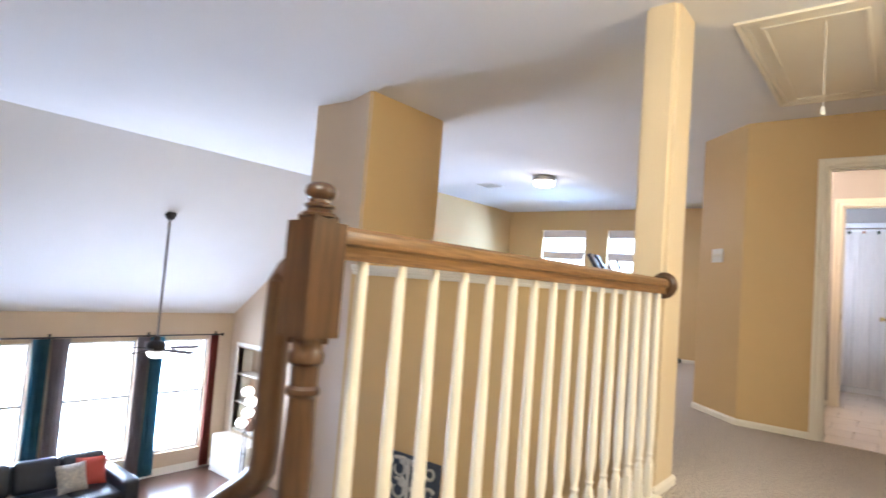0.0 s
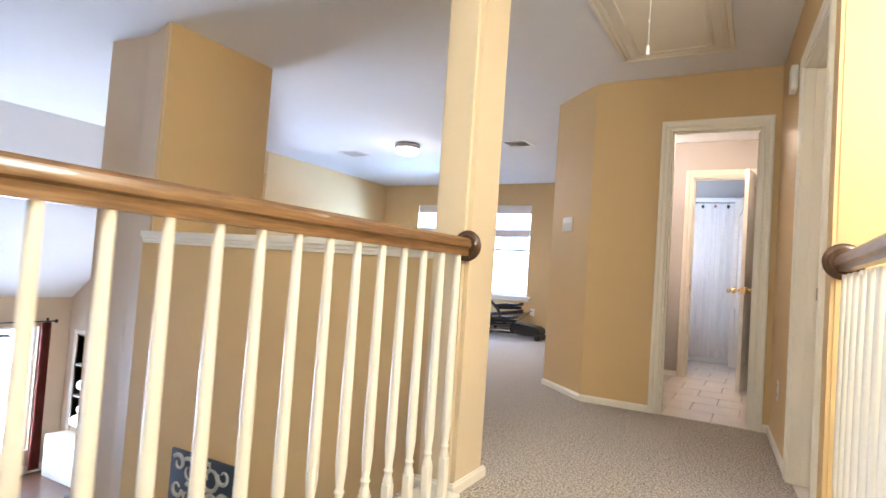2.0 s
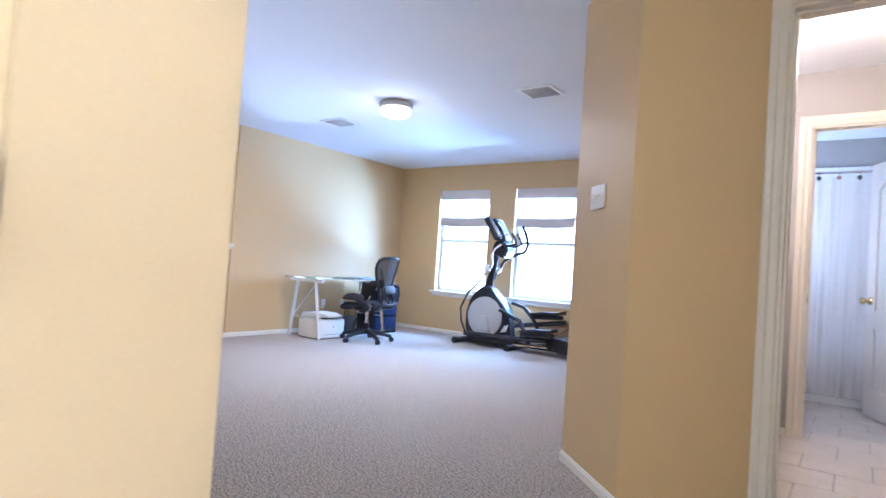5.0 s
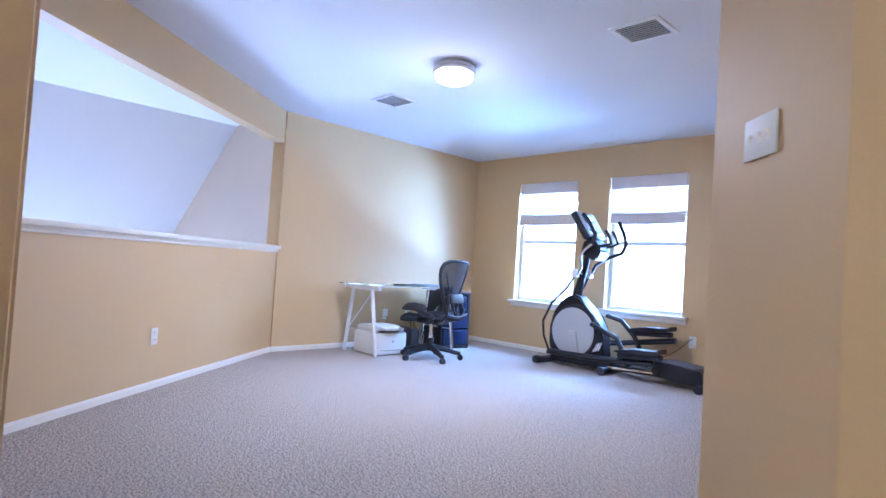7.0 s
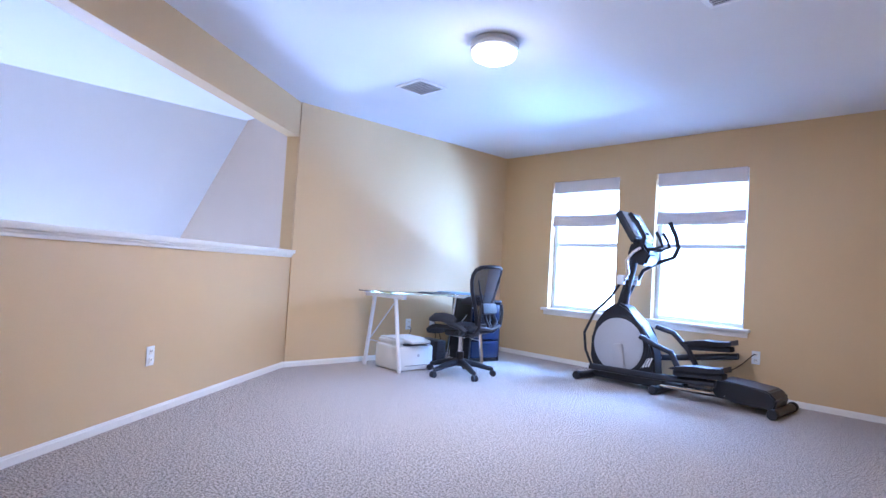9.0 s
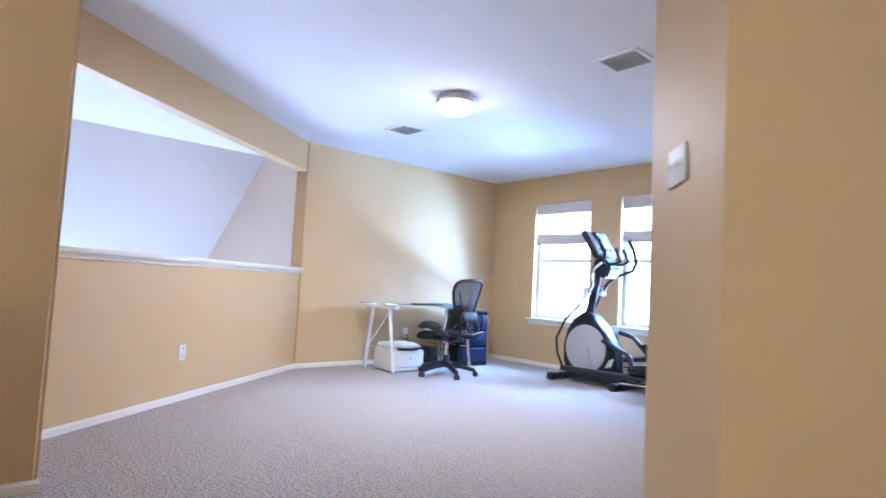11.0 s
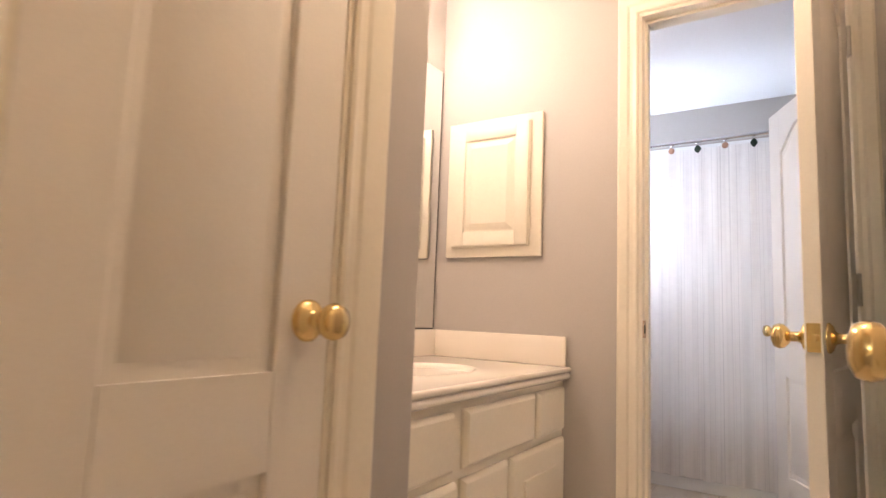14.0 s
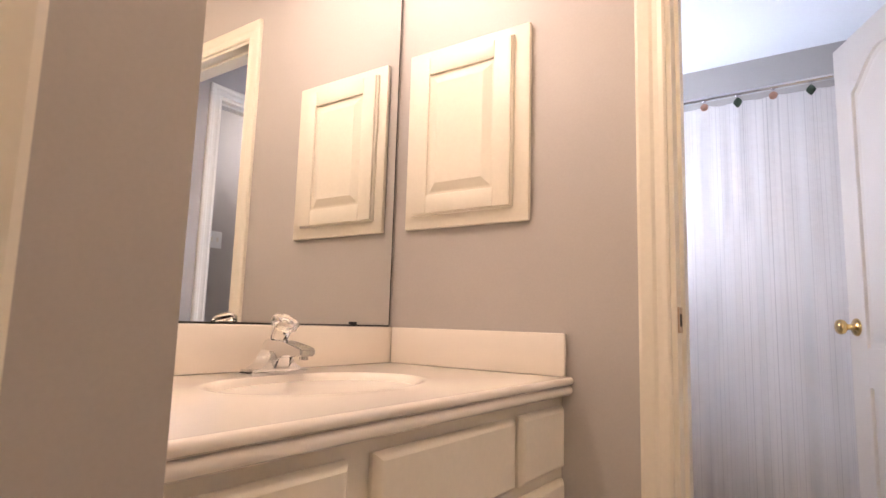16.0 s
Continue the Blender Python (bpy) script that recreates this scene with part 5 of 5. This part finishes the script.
for y0, y1 in ((0.03, 0.345), (0.40, 0.845), (0.875, 1.108)):
    front("drawer_front", y0, y1, 0.545, 0.695)
for y0, y1 in ((0.03, 0.365), (0.395, 0.655), (0.68, 1.11)):
    front("cabinet_door", y0, y1, 0.115, 0.52, True)

ct = thing("washbasin", "glossy cream cultured marble vanity top with moulded sink", "sink", pose(-0.33, 6.395, 0))
bm = B()
cx, cy, rx, ry, zt = -0.255, 0.56, 0.165, 0.245, 0.765
n = 48
def edge(a):
    c, s = math.cos(a), math.sin(a)
    x0, x1, y0, y1 = -0.564, 0.036, 0.002, 1.128
    k = min(((x1 - cx) / c if c > 1e-6 else (x0 - cx) / c if c < -1e-6 else 9), ((y1 - cy) / s if s > 1e-6 else (y0 - cy) / s if s < -1e-6 else 9))
    return cx + k * c, cy + k * s
angs = sorted([2 * math.pi * i / n for i in range(n)] + [math.atan2(y - cy, x - cx) % (2 * math.pi) for x in (-0.564, 0.036) for y in (0.002, 1.128)])
rings = [[bm.verts.new((*edge(a), zt)) for a in angs]]
for f, z in ((1.12, zt), (1.06, zt + 0.003), (1.0, zt + 0.0015), (0.96, zt - 0.008), (0.90, zt - 0.035), (0.78, zt - 0.075), (0.55, zt - 0.105), (0.2, zt - 0.118), (0.08, zt - 0.120)):
    rings.append([bm.verts.new((cx + rx * f * math.cos(a), cy + ry * f * math.sin(a), z)) for a in angs])
for r, s in zip(rings, rings[1:]):
    for i in range(len(angs)):
        j = (i + 1) % len(angs)
        bm.faces.new((r[i], r[j], s[j], s[i]))
bm.faces.new(rings[-1])
tube(bm, [(0.036, 0.002, zt - 0.010), (0.036, 1.128, zt - 0.010)], 0.010, 12)
tube(bm, [(0.032, 0.002, zt - 0.033), (0.032, 1.128, zt - 0.033)], 0.0115, 12)
box(bm, -0.564, 0.034, 0.002, 1.128, zt - 0.0455, zt - 0.014)
part("basin_top", bm, MARBLE, ct, "", 45)
bm = B()
rbox(bm, -0.5645, -0.546, 0.002, 1.128, zt, 0.875, 0.005)
part("backsplash", bm, MARBLE, ct)
bm = B()
rbox(bm, -0.545, 0.028, 1.108, 1.1285, zt, 0.875, 0.005)
part("side_splash", bm, MARBLE, ct)
bm = B()
lathe(bm, [(0.0, 0), (0.022, 0), (0.022, 0.004), (0.012, 0.006), (0.0, 0.006)], pose(cx, cy, zt - 0.120), 20)
part("drain", bm, STEEL, ct, "chrome drain")

fau = thing("faucet", "chrome single-lever faucet with clear acrylic knob", "faucet", pose(-0.80, 7.0, 0.766))
bm = B()
t = B()
box(t, -0.026, 0.028, -0.082, 0.082, 0.0, 0.012)
bmesh.ops.bevel(t, geom=t.edges[:], offset=0.006, segments=2, affect="EDGES")
join(bm, t)
extrude(bm, [(-0.082, 0.004), (-0.06, 0.012), (-0.042, 0.022), (-0.028, 0.042), (-0.016, 0.062), (0.016, 0.062), (0.028, 0.042), (0.042, 0.022), (0.06, 0.012), (0.082, 0.004)], -0.024, 0.024, pose(0, 0, 0, 0, 0, 90))
part("base", bm, STEEL, fau, "", 50)
bm = B()
extrude(bm, [(-0.026, 0.05), (-0.022, 0.072), (0.0, 0.080), (0.05, 0.074), (0.105, 0.064), (0.112, 0.060), (0.112, 0.044), (0.095, 0.044), (0.055, 0.050), (0.035, 0.040), (0.026, 0.008), (-0.02, 0.008)], -0.022, 0.022)
bmesh.ops.bevel(bm, geom=bm.edges[:], offset=0.004, segments=2, affect="EDGES")
part("spout", bm, STEEL, fau, "", 40)
bm = B()
lathe(bm, [(0.010, 0.0), (0.010, 0.012)], pose(0.098, 0, 0.036), 14)
part("aerator", bm, STEEL, fau)
bm = B()
t = B()
lathe(t, [(0.0, 0.0), (0.017, 0.0), (0.021, 0.010), (0.022, 0.034), (0.031, 0.042), (0.033, 0.052), (0.026, 0.060), (0.0, 0.062)], None, 14)
join(bm, t, pose(0.006, 0, 0.072, 0, 26, 0))
part("knob", bm, CLEAR, fau, "clear faceted acrylic knob", 20)

mir = thing("vanity_mirror", "large frameless mirror on the wall above the vanity", "mirror", pose(-0.8955, 6.395, 0.88))
bm = B()
box(bm, 0.0, 0.006, 0.012, 1.112, 0.0, 1.13)
part("glass", bm, MIRROR, mir)
bm = B()
box(bm, 0.0005, 0.0068, 1.1125, 1.1155, 0.0, 1.13)
box(bm, 0.0005, 0.0068, 0.012, 1.1125, -0.0045, -0.0005)
part("edge", bm, DARKGAP, mir, "dark mirror edge")
for y in (0.35, 0.95):
    bm = B()
    rbox(bm, 0.006, 0.012, y - 0.012, y + 0.012, -0.008, 0.008, 0.002)
    part("clip", bm, BLACK, mir)

med = thing("medicine_cabinet", "cream medicine cabinet with raised panel door on the grey wall", "cabinet", pose(0.044, 7.525, 0))
bm = B()
rbox(bm, -0.885, -0.452, -0.018, -0.001, 1.178, 1.757, 0.005)
part("frame", bm, CREAM, med)
bm = B()
X0, X1, Z0, Z1, sw = -0.848, -0.502, 1.222, 1.722, 0.056
rbox(bm, X0 - 0.004, X1 + 0.004, -0.030, -0.0185, Z0 - 0.004, Z1 + 0.004, 0.003)
mdoor = part("door", bm, CREAM, med, "raised panel door", 30)
for kind, a in (("stile", (X0, X0 + sw, Z0, Z1)), ("stile", (X1 - sw, X1, Z0, Z1)), ("rail", (X0 + sw, X1 - sw, Z0, Z0 + sw)), ("rail", (X0 + sw, X1 - sw, Z1 - sw, Z1))):
    bm = B()
    rbox(bm, a[0], a[1], -0.038, -0.029, a[2], a[3], 0.003)
    part(kind, bm, CREAM, mdoor, "", 30)
bm = B()
lo = [bm.verts.new((x, -0.0295, z)) for x, z in ((X0 + sw + 0.008, Z0 + sw + 0.008), (X1 - sw - 0.008, Z0 + sw + 0.008), (X1 - sw - 0.008, Z1 - sw - 0.008), (X0 + sw + 0.008, Z1 - sw - 0.008))]
hi = [bm.verts.new((x, -0.041, z)) for x, z in ((X0 + sw + 0.035, Z0 + sw + 0.035), (X1 - sw - 0.035, Z0 + sw + 0.035), (X1 - sw - 0.035, Z1 - sw - 0.035), (X0 + sw + 0.035, Z1 - sw - 0.035))]
for i in range(4):
    bm.faces.new((lo[i], lo[(i + 1) % 4], hi[(i + 1) % 4], hi[i]))
bm.faces.new(hi)
bm.faces.new(lo[::-1])
part("panel", bm, CREAM, mdoor, "", 20)

vl = thing("vanity_light", "chrome bar light with glowing globes above the mirror", "wall lamp", pose(-0.895, 6.95, 2.16))
bm = B()
rbox(bm, 0.0, 0.03, -0.33, 0.33, -0.055, 0.055, 0.006)
part("bar", bm, STEEL, vl)
for y in (-0.22, 0.0, 0.22):
    bm = B()
    bmesh.ops.create_uvsphere(bm, u_segments=16, v_segments=10, radius=0.048)
    for v in bm.verts:
        v.co += Vector((0.08, y, 0.0))
    part("globe", bm, LAMPGLOW, vl, "glowing globe bulb", 80)

# tub, curtain and toilet
tub = thing("bathtub", "white bathtub behind the shower curtain", "bathtub", pose(-0.137, 9.365, 0))
bm = B()
t = B()
box(t, -0.740, 0.740, -0.26, 0.285, 0.0, 0.40)
bmesh.ops.bevel(t, geom=t.edges[:], offset=0.03, segments=3, affect="EDGES")
join(bm, t)
part("shell", bm, PORC, tub, "", 40)
bm = B()
rbox(bm, -0.741, 0.741, -0.278, -0.258, 0.0, 0.07, 0.006)
part("skirt", bm, PORC, tub)
sur = thing("shower_surround", "white shower surround panels above the tub", "shower surround", pose(-0.137, 9.65, 0))
bm = B()
box(bm, -0.741, 0.741, -0.02, -0.002, 0.40, 2.17)
part("back_panel", bm, PORC, sur)

sc = thing("shower_curtain", "pale glossy vinyl shower curtain with thin grey stripes", "shower curtain", pose(0, 9.045, 0))
CURT = material("clear_striped_vinyl", (0.80, 0.77, 0.77), 0.16, vary=0.05, scale=4, fine=24, bump=0.55, dist=0.006)
nn, ll = CURT.node_tree.nodes, CURT.node_tree.links
geo = next(x for x in nn if x.type == "NEW_GEOMETRY")
mp = nn.new("ShaderNodeMapping")
mp.inputs["Scale"].default_value = (230, 0.01, 0.12)
st = nn.new("ShaderNodeTexNoise")
st.inputs["Scale"].default_value, st.inputs["Detail"].default_value = 1.0, 3
ll.new(geo.outputs["Position"], mp.inputs["Vector"])
ll.new(mp.outputs[0], st.inputs["Vector"])
cr = nn.new("ShaderNodeValToRGB")
cr.color_ramp.elements[0].position, cr.color_ramp.elements[1].position = 0.36, 0.44
cr.color_ramp.elements[0].color, cr.color_ramp.elements[1].color = (0.69, 0.66, 0.65, 1), (0.87, 0.84, 0.82, 1)
ll.new(st.outputs[0], cr.inputs[0])
ll.new(cr.outputs[0], nn["Principled BSDF"].inputs["Base Color"])
thin, blend = nn.new("ShaderNodeBsdfTranslucent"), nn.new("ShaderNodeMixShader")
blend.inputs[0].default_value = 0.3
ll.new(cr.outputs[0], thin.inputs["Color"])
ll.new(nn["Principled BSDF"].outputs[0], blend.inputs[1])
ll.new(thin.outputs[0], blend.inputs[2])
ll.new(blend.outputs[0], nn["Material Output"].inputs["Surface"])
bm = B()
rows = []
nx = 170
for j in range(26):
    v = j / 25
    z = 1.985 - 1.905 * v
    row = []
    for i in range(nx + 1):
        x = -0.87 + 1.46 * i / nx
        w = 0.007 * (0.4 + 0.6 * v) * math.sin(x * 34 + 0.8 * math.sin(x * 7)) + 0.006 * math.sin(x * 71 + 1.2 * v) * (0.5 + v)
        w += 0.006 * noise.noise(Vector((x * 9, 0.3, z * 5)))
        drop = 0.010 * abs(math.sin((x + 0.80) / 0.146 * math.pi)) * max(0, 1 - v * 6)
        row.append(bm.verts.new((x, w, z - drop)))
    rows.append(row)
for r, s in zip(rows, rows[1:]):
    for i in range(nx):
        bm.faces.new((r[i], r[i + 1], s[i + 1], s[i]))
part("cloth", bm, CURT, sc, "", 80)
rodm = thing("shower_rod", "chrome shower curtain rod", "shower rod", pose(0, 9.045, 2.02))
bm = B()
tube(bm, [(-0.879, 0, 0), (0.604, 0, 0)], 0.0125, 14)
part("rod", bm, STEEL, rodm, "", 50)
LEAF = material("dark_green_leaf_charm", (0.028, 0.055, 0.032), 0.5, vary=0.2)
SHELL = material("peach_shell_charm", (0.55, 0.30, 0.20), 0.5, vary=0.2)
for k in range(10):
    x = -0.80 + 0.146 * k
    leafy = k % 2 == 1
    h = thing("curtain_hook", "shower curtain hook with a dark green leaf charm" if leafy else "shower curtain hook with a peach shell charm", "curtain hook", pose(x, 9.045, 1.97), "shower curtain hooks")
    bm = B()
    tube(bm, [(0.016 * math.cos(a * 0.6), 0.016 * math.sin(a * 0.6) * 0.3, 0.052 + 0.016 * math.sin(a * 0.6)) for a in range(10)], 0.0018, 6)
    tube(bm, [(0, -0.012, 0.04), (0, -0.026, 0.0)], 0.0018, 6)
    part("ring", bm, STEEL, h)
    bm = B()
    if leafy:
        lathe(bm, [(0.0, -0.026), (0.010, -0.016), (0.019, -0.002), (0.017, 0.010), (0.008, 0.020), (0.0, 0.027)], pose(0, -0.028, -0.004) @ Matrix.Diagonal((1, 0.35, 1, 1)), 12)
    else:
        lathe(bm, [(0.0, -0.018), (0.012, -0.014), (0.019, 0.0), (0.015, 0.012), (0.006, 0.018), (0.0, 0.019)], pose(0, -0.028, 0) @ Matrix.Diagonal((1, 0.5, 1, 1)), 12)
    part("charm", bm, LEAF if leafy else SHELL, h, "", 60)

toi = thing("toilet", "white porcelain toilet beside the tub", "toilet", pose(-0.86, 8.52, 0))
bm = B()
rbox(bm, 0.0, 0.15, -0.21, 0.21, 0.38, 0.72, 0.025, seg=3)
part("tank", bm, PORC, toi, "", 40)
bm = B()
rbox(bm, -0.005, 0.158, -0.22, 0.22, 0.72, 0.740, 0.012)
part("tank_lid", bm, PORC, toi)
bm = B()
lathe(bm, [(0.0, 0.0), (0.12, 0.0), (0.11, 0.05), (0.095, 0.18), (0.14, 0.28), (0.185, 0.365), (0.185, 0.38), (0.0, 0.38)], pose(0.385, 0, 0) @ Matrix.Diagonal((1.22, 1, 1, 1)), 28)
part("bowl", bm, PORC, toi, "", 50)
bm = B()
lathe(bm, [(0.0, 0.385), (0.188, 0.385), (0.194, 0.395), (0.190, 0.408), (0.180, 0.416), (0.0, 0.422)], pose(0.385, 0, 0) @ Matrix.Diagonal((1.22, 1, 1, 1)), 28)
part("seat_lid", bm, PORC, toi, "", 50)

# side bathroom vanity
sv = thing("wood_vanity", "orange brown wood vanity with pale top in the side bathroom", "vanity", pose(1.0, 5.05, 0))
bm = B()
rbox(bm, 0.0, 0.9, 0.0, 0.53, 0.0, 0.83, 0.004)
part("body", bm, CABWOOD, sv)
for k in range(2):
    bm = B()
    rbox(bm, 0.03 + 0.43 * k, 0.43 + 0.43 * k, -0.02, -0.001, 0.12, 0.78, 0.006)
    part("cabinet_door", bm, CABWOOD, sv)
bm = B()
rbox(bm, -0.015, 0.92, -0.03, 0.54, 0.831, 0.87, 0.008)
part("top", bm, MARBLE, sv, "pale solid top")

# ---- bathroom floor tiles ----
TILEMESH = None
fb = bpy.data.objects["floor_bath"]
rt = random.Random(7)
row, y = 0, 5.50
while y < 9.15:
    x = -0.98 - (0.165 if row % 2 else 0.0)
    while x < 0.72:
        if TILEMESH is None:
            bm = B()
            rbox(bm, 0.003, 0.327, 0.003, 0.327, -0.009, 0.0, 0.002, seg=1)
            tl = part("tile", bm, TILE, fb)
            TILEMESH = tl.data
        else:
            tl = new("tile", TILEMESH)
            tl.parent = fb
        tl.location = (x, y, rt.uniform(-0.0008, 0.0008))
        x += 0.33
    y += 0.33
    row += 1
